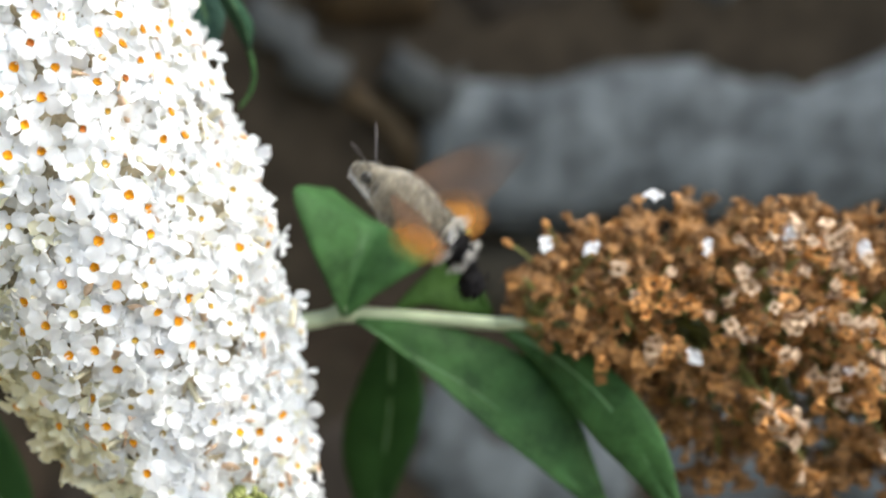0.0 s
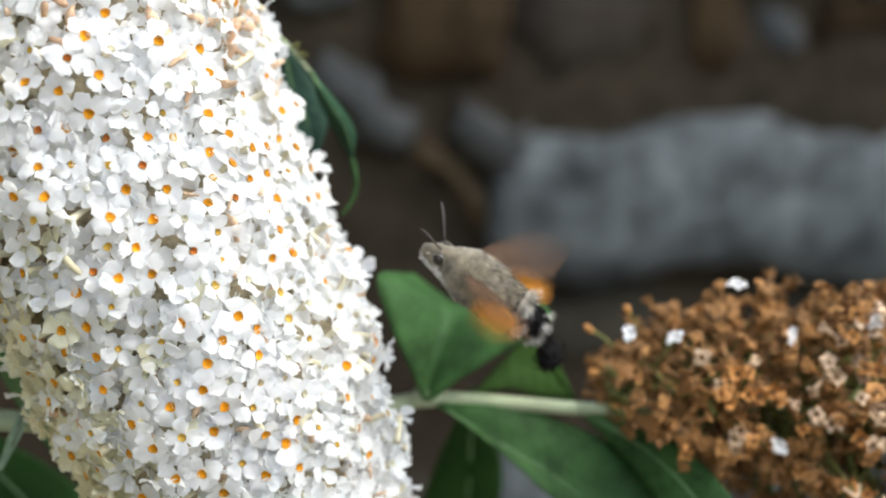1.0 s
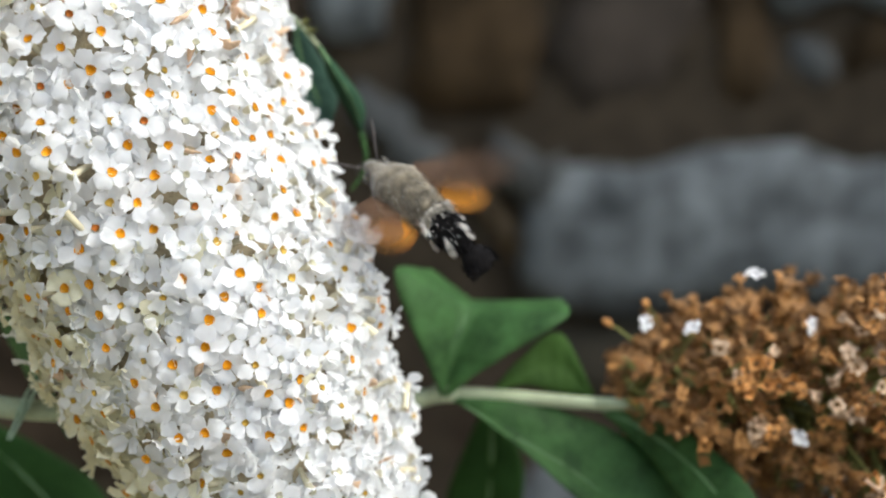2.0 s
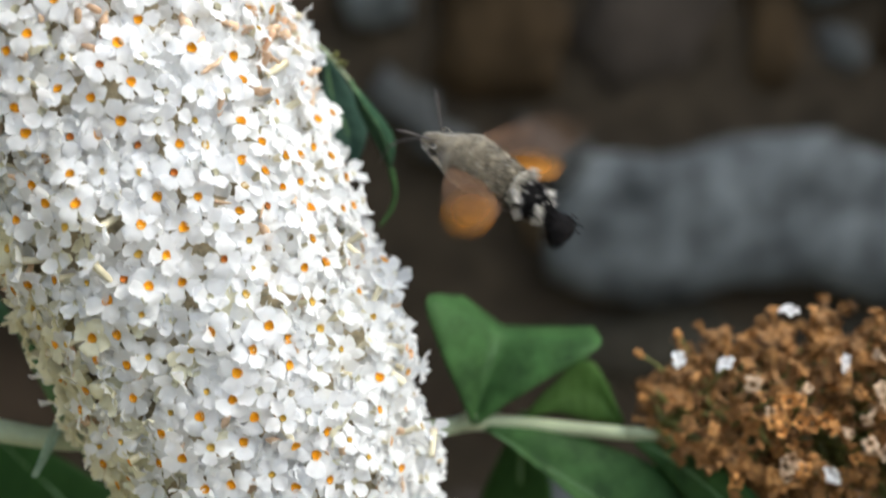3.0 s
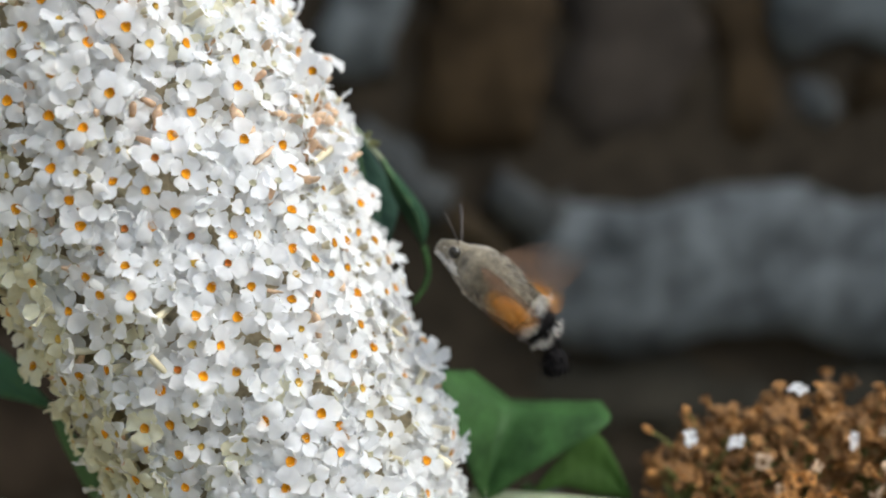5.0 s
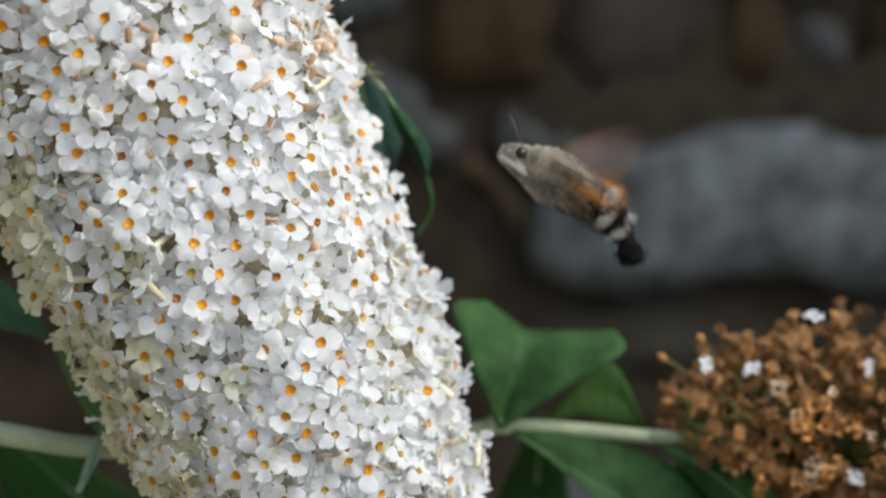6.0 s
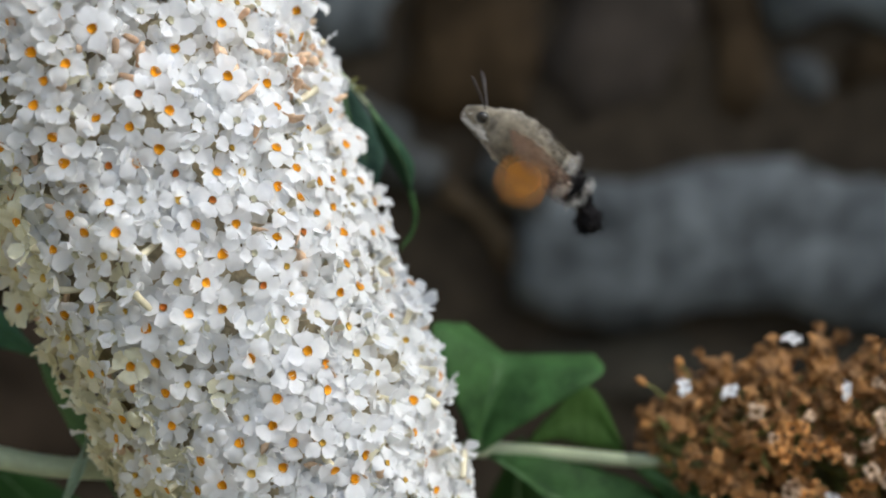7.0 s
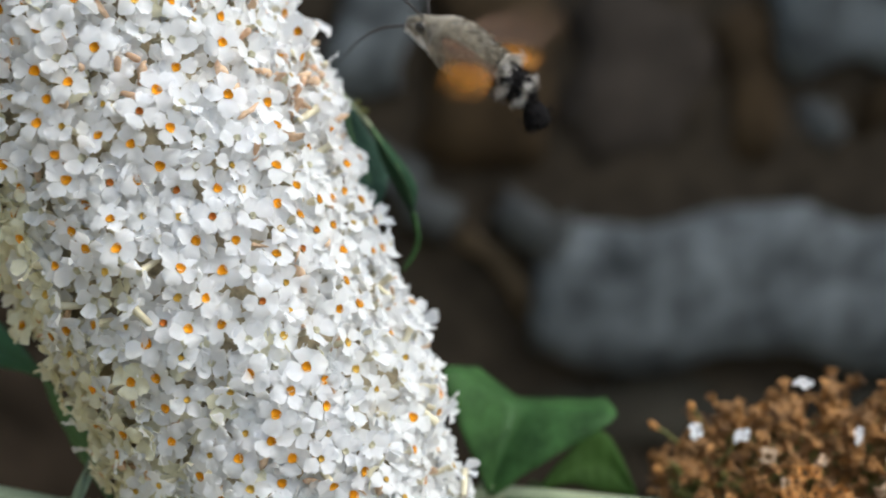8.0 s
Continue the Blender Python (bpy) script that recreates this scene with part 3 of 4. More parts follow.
    fl = part("floret", shared[1][0], pan, "", facing(p - o, SIDE * 0.8 - AXIS * 0.9 + np.array([0, -0.5, 0]), 0.6))
    part("throat", shared[1][1], fl)
    part("corolla_tube", shared[1][2], fl)
    # leaves of the same twig, behind the flowers
    Y = 0.292
    leaf(pan, [(-0.0085, Y, 1.2320), (-0.0052, Y - 0.002, 1.2265), (-0.0002, Y - 0.002, 1.2185), (0.0012, Y, 1.2115)],
         [(-0.0085, Y, 1.2320), (-0.0068, Y + 0.005, 1.2254), (-0.0022, Y + 0.006, 1.2170), (0.0012, Y, 1.2115)],
         [(-0.0085, Y, 1.2320), (-0.0036, Y + 0.002, 1.2270), (0.0018, Y + 0.001, 1.2190), (0.0012, Y, 1.2115)], M["leaf_deep"], o, "curled narrow green leaf hanging from the twig")
    leaf(pan, [(-0.0150, Y + 0.008, 1.2400), (-0.0135, Y + 0.009, 1.2300), (-0.0100, Y + 0.009, 1.2220), (-0.0070, Y + 0.007, 1.2130)],
         [(-0.0150, Y + 0.008, 1.2400), (-0.0165, Y + 0.010, 1.2300), (-0.0142, Y + 0.010, 1.2205), (-0.0070, Y + 0.007, 1.2130)],
         [(-0.0150, Y + 0.008, 1.2400), (-0.0085, Y + 0.009, 1.2300), (-0.0050, Y + 0.008, 1.2215), (-0.0070, Y + 0.007, 1.2130)], M["leaf_teal"], o, "dull blue-green leaf close to the blossom")
    v, f = tube([np.array(p) - o for p in ((-0.026, Y - 0.004, 1.246), (-0.0150, Y, 1.2390), (-0.0082, Y, 1.2316))], [0.0006, 0.0005, 0.0004], 12, 6)
    part("petiole", mesh_from("petiole", v, f, [M["stem"]]), pan)
    for x, z in ((-0.0125, 1.2368), (-0.0105, 1.2347), (-0.0117, 1.2350)):
        v, f = tube([np.array((x, Y, z)) - o, np.array((x + 0.0008, Y - 0.0008, z + 0.0008)) - o, np.array((x + 0.0014, Y - 0.0012, z + 0.0012)) - o], [0.0003, 0.0005, 0.0002], 7, 6)
        part("bud", mesh_from("bud", v, f, [M["bract"]]), pan, "green flower bud")
    v, f = tube([np.array(p) - o for p in ((0.0012, Y, 1.2122), (0.0022, Y, 1.2070), (0.0014, Y, 1.2030), (-0.0012, Y, 1.1990))], [0.0008, 0.0006, 0.0005, 0.0003], 14, 6)
    part("leaf_tip", mesh_from("leaf_tip", v, f, [M["leaf"]]), pan)
    leaf(pan, [(-0.125, 0.305, 1.192), (-0.105, 0.302, 1.1845), (-0.0855, 0.30, 1.1745)], [(-0.125, 0.305, 1.197), (-0.1000, 0.306, 1.1875), (-0.0853, 0.30, 1.1750)],
         [(-0.125, 0.300, 1.188), (-0.1000, 0.297, 1.1780), (-0.0855, 0.30, 1.1740)], M["leaf_pale"], o, "grey-green leaf behind the blossom")
    leaf(pan, [(-0.0840, 0.292, 1.1760), (-0.0740, 0.29, 1.1610), (-0.0640, 0.288, 1.1430)], [(-0.0840, 0.292, 1.1760), (-0.0780, 0.294, 1.1605), (-0.0640, 0.288, 1.1430)],
         [(-0.0840, 0.292, 1.1760), (-0.0710, 0.287, 1.1625), (-0.0640, 0.288, 1.1430)], M["leaf_pale"], o, "narrow grey-green leaf pointing down")
    for dx, dz in ((0.0, 0.0), (0.0016, 0.0006)):
        leaf(pan, [(-0.0673 + dx, 0.275, 1.1590 + dz), (-0.0695 + dx, 0.272, 1.1520 + dz), (-0.0718 + dx * 0.4, 0.27, 1.1450)], [(-0.0673 + dx, 0.275, 1.1590 + dz), (-0.0703 + dx, 0.273, 1.1522 + dz), (-0.0718 + dx * 0.4, 0.27, 1.1450)],
             [(-0.0673 + dx, 0.275, 1.1590 + dz), (-0.0687 + dx, 0.271, 1.1518 + dz), (-0.0718 + dx * 0.4, 0.27, 1.1450)], M["bract_pale"], o, "small pale green bract", rib=0.0002)
    return pan


GAPS = [(0.0585, 4.98), (0.0268, 4.95), (0.153, 5.0), (0.158, 5.1)]
WITHERED = [(0.072, 5.32), (0.0245, 5.05), (0.036, 5.41), (0.0386, 5.71), (0.0134, 4.92), (0.141, 4.95), (0.152, 5.2)]


# ---- the branch with its leaves, and the withered panicle ----
def build_branch():
    o = np.array([0.017, 0.304, 1.151])
    br = tagged(thing("leafy_branch", *o), "pale green butterfly-bush branch with broad green leaves", "branch")

    def pts(*rows):
        return [np.array(r) for r in rows]

    v, f = tube([np.array(p) - o for p in ((-0.30, 0.33, 1.160), (-0.14, 0.272, 1.160), (-0.0945, 0.272, 1.1545), (-0.0655, 0.280, 1.1495), (0.0, 0.303, 1.1485), (0.016, 0.304, 1.1504), (0.0285, 0.304, 1.1500), (0.0527, 0.302, 1.1482), (0.080, 0.310, 1.1450), (0.20, 0.325, 1.135))],
                [0.0028, 0.0026, 0.0022, 0.0019, 0.0016, 0.0010], 70, 10)
    part("stem", mesh_from("stem", v, f, [M["stem"]]), br)
    v, f = tube([np.array(p) - o for p in ((0.0135, 0.3035, 1.1500), (0.0165, 0.3035, 1.1512), (0.0195, 0.3035, 1.1502))], [0.0018, 0.0030, 0.0018], 12, 10)
    part("node", mesh_from("node", v, f, [M["stem"]]), br)
    leaf(br, pts((0.0165, 0.302, 1.1505), (0.0195, 0.304, 1.162), (0.0226, 0.309, 1.1708), (0.0238, 0.318, 1.1722)),
         pts((0.0160, 0.301, 1.1505), (0.0085, 0.296, 1.168), (0.0052, 0.297, 1.1800), (0.0135, 0.312, 1.1800)),
         pts((0.0172, 0.301, 1.1505), (0.0290, 0.296, 1.1590), (0.0448, 0.297, 1.1686), (0.0456, 0.312, 1.1724)), M["leaf"], o, "broad green leaf folded along its rib", cup=0.001)
    leaf(br, pts((0.0290, 0.308, 1.1515), (0.0390, 0.313, 1.1560), (0.0465, 0.314, 1.1560), (0.0525, 0.312, 1.1490)), pts((0.0290, 0.308, 1.1520), (0.0365, 0.314, 1.1590), (0.0455, 0.316, 1.1640), (0.0530, 0.312, 1.1495)),
         pts((0.0290, 0.308, 1.1510), (0.0370, 0.311, 1.1520), (0.0440, 0.312, 1.1500), (0.0525, 0.312, 1.1485)), M["leaf_lit"], o, "green leaf curling behind the stem")
    leaf(br, pts((0.0190, 0.302, 1.1495), (0.0330, 0.299, 1.1410), (0.0520, 0.296, 1.1290), (0.0790, 0.292, 1.1020)),
         pts((0.0190, 0.302, 1.1492), (0.0328, 0.297, 1.1396), (0.0510, 0.293, 1.1240), (0.0790, 0.292, 1.1015)),
         pts((0.0200, 0.302, 1.1500), (0.0420, 0.302, 1.1474), (0.0668, 0.300, 1.1345), (0.0795, 0.292, 1.1025)), M["leaf"], o, "long green leaf hanging below the stem", rib=0.0003)
    leaf(br, pts((0.0540, 0.303, 1.1470), (0.0664, 0.294, 1.1403), (0.0782, 0.282, 1.1280), (0.0905, 0.272, 1.1064)),
         pts((0.0535, 0.303, 1.1465), (0.0635, 0.296, 1.1364), (0.0732, 0.285, 1.1234), (0.0900, 0.272, 1.1062)),
         pts((0.0545, 0.303, 1.1475), (0.0717, 0.292, 1.1432), (0.0851, 0.279, 1.1290), (0.0908, 0.272, 1.1066)), M["leaf"], o, "slender green leaf hanging beside the withered flowers")
    # the next two leaves carry their shade in the colour
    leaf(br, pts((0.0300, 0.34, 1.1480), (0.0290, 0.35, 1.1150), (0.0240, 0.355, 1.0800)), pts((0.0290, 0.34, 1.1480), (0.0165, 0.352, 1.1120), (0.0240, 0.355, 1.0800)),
         pts((0.0310, 0.34, 1.1480), (0.0385, 0.348, 1.1200), (0.0250, 0.355, 1.0800)), M["leaf_shade"], o, "green leaf behind, coloured dark for shade")
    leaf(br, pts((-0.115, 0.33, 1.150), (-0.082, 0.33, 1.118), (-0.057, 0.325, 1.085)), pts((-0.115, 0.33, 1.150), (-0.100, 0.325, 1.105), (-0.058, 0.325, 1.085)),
         pts((-0.115, 0.33, 1.150), (-0.072, 0.335, 1.1225), (-0.056, 0.325, 1.085)), M["leaf_shade"], o, "green leaf low on the branch, coloured dark for shade")
    return br


def build_withered():
    rng = random.Random(21)
    o = np.array([0.060, 0.300, 1.152])
    ob = tagged(thing("withered_flower_panicle", *o), "withered rust-brown butterfly-bush panicle with a few white florets", "flower")
    axis = np.array([0.995, 0.02, -0.10])
    axis /= np.linalg.norm(axis)
    up = np.array([0.1, 0, 0.995])
    side = np.array([0.0, -1.0, 0.0])
    L = 0.115
    v, f = tube([-axis * 0.008 + np.array([0, 0.002, -0.0045]), axis * 0.05, axis * L], [0.0016, 0.0013, 0.0008], 20, 8)
    part("stalk", mesh_from("stalk", v, f, [M["stem"]]), ob)

    def radius(s):
        return float(np.interp(s, [0, 0.012, 0.035, 0.06, 0.1, 0.115], [0.010, 0.020, 0.0275, 0.031, 0.030, 0.022]))

    shared = {}
    for i in range(8):
        r = random.Random(500 + i)
        V, Fc = [], []
        # calyx and tube, slightly bent, with a small flared or shrivelled mouth
        bend = r.uniform(-0.0016, 0.0016)
        tv, tf = tube([(0, 0, -0.0052), (bend * 0.5, 0, -0.0025), (0, bend * 0.4, 0)], [0.0004, 0.0007, 0.0008], 6, 6)
        V.extend(tv)
        Fc.extend(tf)
        base = len(V)
        flare = r.uniform(0.0013, 0.0023)
        kk = 12
        for ring, (q, z) in enumerate(((0.0009, -0.0002), (flare * 0.62, 0.0003), (flare, r.uniform(-0.0004, 0.0012)))):
            for j in range(kk):
                w = 2 * math.pi * j / kk
                lob = 1 + (0.28 * math.cos(4 * w + i) if ring == 2 else 0.05) + r.uniform(-0.12, 0.12)
                V.append((q * lob * math.cos(w), q * lob * math.sin(w), z + r.uniform(-0.0003, 0.0003)))
        for ring in range(2):
            for j in range(kk):
                a, b = base + ring * kk + j, base + ring * kk + (j + 1) % kk
                Fc.append((a, b, b + kk, a + kk))
        c = len(V)
        for j in range(8):
            V.append((0.00062 * math.cos(j * math.pi / 4), 0.00062 * math.sin(j * math.pi / 4), 0.0005))
        Fc.append(tuple(range(c, c + 8)))
        slots = [0] * (len(Fc) - 1) + [1]
        for key in ("brown", "brown_pale"):
            shared[key, i] = mesh_from("dry_floret", V, Fc, [M[key], M["dark_mouth"]], slots)
        shared["geo", i] = (np.array(V), Fc)
    white = []
    for i in range(3):
        c, e, t = floret_parts(700 + i, 0.62)
        n = len(c[0])
        cup = [(x * (0.75, 1.0, 0.6)[i], y * (1.0, 0.7, 0.9)[i], z * (1, 1, 3)[i] + 0.0003) for x, y, z in c[0]] + [(x * 1.3, y * 1.3, z) for x, y, z in e[0]]
        white.append(mesh_from("floret", cup, c[1] + [tuple(a + n for a in f) for f in e[1]], [M["petal"]]))
    # clumps of florets, each on its own stalk from the axis
    places, clumps, tries = [], [], 0
    C, P = np.full((500, 3), 9.0), np.full((6000, 3), 9.0)
    while tries < 16000 and len(clumps) < 420:
        tries += 1
        s, phi = rng.uniform(-0.002, L), rng.uniform(0, 2 * math.pi)
        way = math.cos(phi) * side + math.sin(phi) * up
        r = radius(s) * rng.random() ** 0.5 * (0.95 + 0.22 * noise.noise(Vector((s * 90, phi * 2, 5)))) * (1.0 if math.sin(phi) > 0 else 1.0 - math.sin(phi) * float(np.interp(s, [0.0, 0.02, 0.05], [-0.5, -0.3, 0.28])))
        c = axis * s + way * r
        if np.linalg.norm(C[:len(clumps) + 1] - c, axis=1).min() < 0.0049:
            continue
        C[len(clumps)] = c
        clumps.append((c, way, s))
    for c, way, s in clumps:
        end = c - way * 0.002
        mid = (axis * max(0.0, s - 0.008) + end) / 2 + np.array([rng.uniform(-1, 1), 0, rng.uniform(-1, 1)]) * 0.0012
        v, f = tube([axis * max(0.0, s - 0.008), mid, end], [0.0006, 0.0005, 0.0004], 6, 5)
        part("twig", mesh_from("twig", v, f, [M["bract"]]), ob)
        for _ in range(rng.randrange(7, 12)):
            out = way + axis * rng.gauss(0, 0.75) + np.array([rng.gauss(0, 0.6), rng.gauss(-0.4, 0.6), rng.gauss(0, 0.6)])
            out /= np.linalg.norm(out)
            p = c + out * rng.uniform(0.0020, 0.0074)
            if np.linalg.norm(P[:len(places) + 1] - p, axis=1).min() < 0.0018:
                continue
            P[len(places)] = p
            places.append((p, out, 0, 0))
    # all but the nearest florets get the brown darkened for shade
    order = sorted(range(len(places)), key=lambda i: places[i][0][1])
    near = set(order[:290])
    V, Fc = [], []
    for i, (p, out, phi, k) in enumerate(places):
        m = facing(p, out, rng.uniform(0, 6.28)) @ Matrix.Diagonal((*[rng.uniform(0.62, 1.0)] * 2, rng.uniform(0.9, 1.6), 1))
        j = rng.randrange(8)
        if i in near:
            part("dry_floret", shared["brown_pale" if rng.random() < 0.5 else "brown", j], ob, "", m)
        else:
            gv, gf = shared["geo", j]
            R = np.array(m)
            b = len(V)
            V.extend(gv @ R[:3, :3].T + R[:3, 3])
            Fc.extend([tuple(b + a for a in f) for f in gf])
    tagged(part("dry_blossom", mesh_from("dry_blossom", V, Fc, [M["brown_shade"]]), ob), kind="stuff")
    # small green bracts between them
    bract = [mesh_from("bract", *tube([(0, 0, 0), (0.0006, 0.0003, 0.003), (0.0002, -0.0004, 0.0062)], [0.0004, 0.0011 - 0.0002 * q, 0.0002], 7, 6), [M["bract"]]) for q in range(3)]
    for c, way, s in clumps[:240]:
        for _ in range(1):
            d = -way * 0.2 + np.array([rng.gauss(0, 0.8), rng.gauss(0, 0.5), rng.gauss(0.1, 0.8)])
            part("bract", bract[rng.randrange(3)], ob, "", facing(c - way * rng.uniform(0.003, 0.009), d, rng.uniform(0, 6)))
    # the few florets that are still white
    for x, y, z in WHITE_LEFT:
        p = np.array((x, y, z)) - o
        part("white_floret", white[rng.randrange(3)], ob, "small white floret not yet withered", facing(p, np.array([rng.uniform(-0.5, 0.5), -0.6, rng.uniform(0, 0.7)]), rng.uniform(0, 6)))
    # stalked seed heads on the outline
    for x, z, dx, dz in ((0.0535, 1.1683, 0.008, -0.006), (0.0630, 1.1730, 0.004, -0.007), (0.1105, 1.1765, -0.003, -0.009), (0.0545, 1.1575, 0.009, -0.002), (0.0600, 1.1490, 0.008, 0.002)):
        a, b = np.array((x, 0.298, z)) - o, np.array((x + dx, 0.299, z + dz)) - o
        v, f = tube([a, a * 0.88 + b * 0.12, a * 0.72 + b * 0.28], [0.0004, 0.0010, 0.0003], 10, 7)
        head = part("seed_head", mesh_from("seed_head", v, f, [M["brown"]]), ob)
        v, f = tube([a * 0.75 + b * 0.25, (a + b) / 2 + np.array([0, 0, 0.0005]), b], [0.0003, 0.00025, 0.0003], 8, 5)
        part("stalk", mesh_from("stalk", v, f, [M["bract"]]), head)
    return ob


WHITE_LEFT = [(0.0836, 0.277, 1.1785), (0.0599, 0.277, 1.1681), (0.0702, 0.277, 1.167), (0.0954, 0.277, 1.1676), (0.1146, 0.277, 1.1705),
              (0.0932, 0.277, 1.1433), (0.1222, 0.277, 1.1528), (0.1317, 0.277, 1.1669), (0.1284, 0.277, 1.1392), (0.1321, 0.277, 1.1478)]


# ---- the moth ----
def loft(stations, sides=20, fur=0.0, seed=1):
    """A body along x through rings (x, y half-width, z half-height, z middle)."""
    st = np.array(stations, dtype=float)
    n = 8 * (len(st) - 1) + 1
    st = spline(st, n)
    verts, faces = [], []
    for i, (x, ry, rz, zm) in enumerate(st):
        for k in range(sides):
            w = 2 * math.pi * k / sides
            p = Vector((x, max(ry, 1e-5) * math.cos(w), zm + max(rz, 1e-5) * math.sin(w)))
            d = Vector((0, math.cos(w), math.sin(w)))
            verts.append(p + d * fur * (noise.noise(Vector((p.x * 500, p.y * 900 + seed, p.z * 900))) + 0.3))
    for i in range(n - 1):
        for k in range(sides):
            k2 = (k + 1) % sides
            faces.append((i * sides + k, (i + 1) * sides + k, (i + 1) * sides + k2, i * sides + k2))
    faces.append(tuple(range(sides)))
    faces.append(tuple(range((n - 1) * sides, n * sides))[::-1])
    return verts, faces


def hairs(rng, n, where, length, thick):
    """Many short flat hairs: where() gives a root and a way."""
    V, Fc = [], []
    for _ in range(n):
        p, d = where()
        p, d = np.array(p), np.array(d, dtype=float)
        d /= np.linalg.norm(d)
        a = np.cross(d, (rng.uniform(-1, 1), rng.uniform(-1, 1), rng.uniform(-1, 1)))
        a /= np.linalg.norm(a) + 1e-9
        l = length * rng.uniform(0.6, 1.2)
        b = len(V)
        V.extend([p - a * thick, p + a * thick, p + d * l * 0.6 + a * thick * 0.7, p + d * l * 0.6 - a * thick * 0.7, p + d * l])
        Fc.extend([(b, b + 1, b + 2, b + 3), (b + 3, b + 2, b + 4)])
    return V, Fc


def wing_mesh(name, lead, trail, mat):
    """A thin wing in its own plane: root at 0, span along +y, front along +x."""
    n, k = 18, 8
    a, b = spline(lead, n), spline(trail, n)
    verts = []
    for i in range(n):
        for j in range(k):
            f = j / (k - 1)
            x, y = a[i] * (1 - f) + b[i] * f
            verts.append((x, y, 0.0006 * math.sin(math.pi * f) - 0.03 * y * y * 10 * 0.1 + 0.00012 * math.sin(i * 2.3 + j)))
    faces = [(i * k + j, i * k + j + 1, (i + 1) * k + j + 1, (i + 1) * k + j) for i in range(n - 1) for j in range(k - 1)]
    return mesh_from(name, verts, faces, [mat])


BEND = 55.0


def build_moth():
    rng = random.Random(31)
    mo = tagged(thing("hawk_moth", 0.05, 0.257, 1.2), "hovering grey hawk-moth with orange hindwings and black-and-white tail", "moth")
    mo.scale = (0.93, 0.93, 0.93)

    def body(name, st, mat, fur, label, seed, sides=20):
        v, f = loft(st, sides, fur, seed)
        return part(name, mesh_from(name, v, f, [M[mat]]), mo, label)

    def fringe(name, st, mat, n, length, parent, label=""):
        arr = spline(np.array(st, dtype=float), 30)

        def where():
            x, ry, rz, zm = arr[rng.randrange(30)]
            w = rng.uniform(0, 6.283)
            return (x, ry * 0.95 * math.cos(w), zm + rz * 0.95 * math.sin(w)), (-1.0, 0.45 * math.cos(w), 0.45 * math.sin(w))
        v, f = hairs(rng, n, where, length, 0.00009)
        part(name, mesh_from(name, v, f, [M[mat]]), parent, label)

    # forward is +x; the whole moth is 38 mm long
    head = [(0.0199, 0.0008, 0.0012, -0.0004), (0.0190, 0.0014, 0.0019, -0.0004), (0.0165, 0.0023, 0.0028, -0.0001), (0.0140, 0.0029, 0.0034, 0.0002), (0.0115, 0.0034, 0.0040, 0.0002)]
    thorax = [(0.0135, 0.0032, 0.0038, 0.0002), (0.0100, 0.0052, 0.0053, 0.0001), (0.0064, 0.0061, 0.0059, 0.0000), (0.0015, 0.0053, 0.0050, -0.0002), (-0.0034, 0.0041, 0.0038, -0.0002)]
    abdomen = [(-0.0010, 0.0043, 0.0040, -0.0004), (-0.0050, 0.0040, 0.0036, -0.0004), (-0.0085, 0.0033, 0.0029, -0.0006), (-0.0112, 0.0023, 0.0020, -0.0006), (-0.0142, 0.0014, 0.0012, -0.0006)]
    h = body("head", head, "fur_grey", 0.0004, "grey-brown furry head", 1)
    fringe("head_fur", head, "fur_pale", 500, 0.0016, h)
    th = body("thorax", thorax, "fur_grey", 0.0006, "grey-brown furry thorax", 2, 28)
    fringe("thorax_fur", thorax, "fur_grey", 2200, 0.0020, th)
    fringe("thorax_fur_pale", thorax[:4], "fur_pale", 600, 0.0022, th)
    fringe("thorax_fur_dark", thorax[:4], "antenna", 260, 0.0024, th)
    tinge = [(0.0020, 0.0050, 0.0042, -0.0008), (-0.0010, 0.0045, 0.0038, -0.0008), (-0.0040, 0.0038, 0.0033, -0.0006)]
    fringe("thorax_fur_rust", tinge, "fur_rust", 500, 0.0020, th)
    bl = [(0.0165, 0.0016, 0.0013, -0.0018), (0.0105, 0.0036, 0.0026, -0.0020), (0.0055, 0.0046, 0.0032, -0.0024), (0.0005, 0.0036, 0.0026, -0.0020)]
    be = body("breast", bl, "fur_grey", 0.0004, "pale grey breast fur", 3)
    fringe("breast_fur", bl, "fur_pale", 500, 0.0016, be)
    ab = body("abdomen", abdomen, "fur_black", 0.0005, "black abdomen with white side tufts", 4, 24)
    fringe("abdomen_fur", abdomen, "fur_black", 900, 0.0020, ab)
    fringe("white_flecks", abdomen[:4], "fur_white", 260, 0.0016, ab, "scattered white hairs")
    saddle = [(0.0010, 0.0040, 0.0028, 0.0012), (-0.0025, 0.0040, 0.0028, 0.0009), (-0.0046, 0.0033, 0.0022, 0.0008)]
    sd = body("saddle", saddle, "fur_grey", 0.0005, "grey-brown fur over the abdomen's base", 5)
    fringe("saddle_fur", saddle, "fur_grey", 500, 0.0020, sd)
    # white side tufts and bands
    for sgn in (-1, 1):
        for x, z, n, ln in ((-0.0054, 0.0022, 60, 0.0018), (-0.0070, -0.0022, 190, 0.0021), (-0.0100, 0.0012, 45, 0.0016), (-0.0112, -0.0014, 90, 0.0017)):
            def where(x=x, z=z, sgn=sgn):
                return (x + rng.gauss(0, 0.0004), sgn * (0.0034 if x > -0.008 else 0.0022) + rng.gauss(0, 0.0003), z + rng.gauss(0, 0.0011)), (-1.0, sgn * 0.5 + rng.gauss(0, 0.2), rng.gauss(0, 0.25))
            v, f = hairs(rng, int(n * 2.4), where, ln * 0.85, 0.00005)
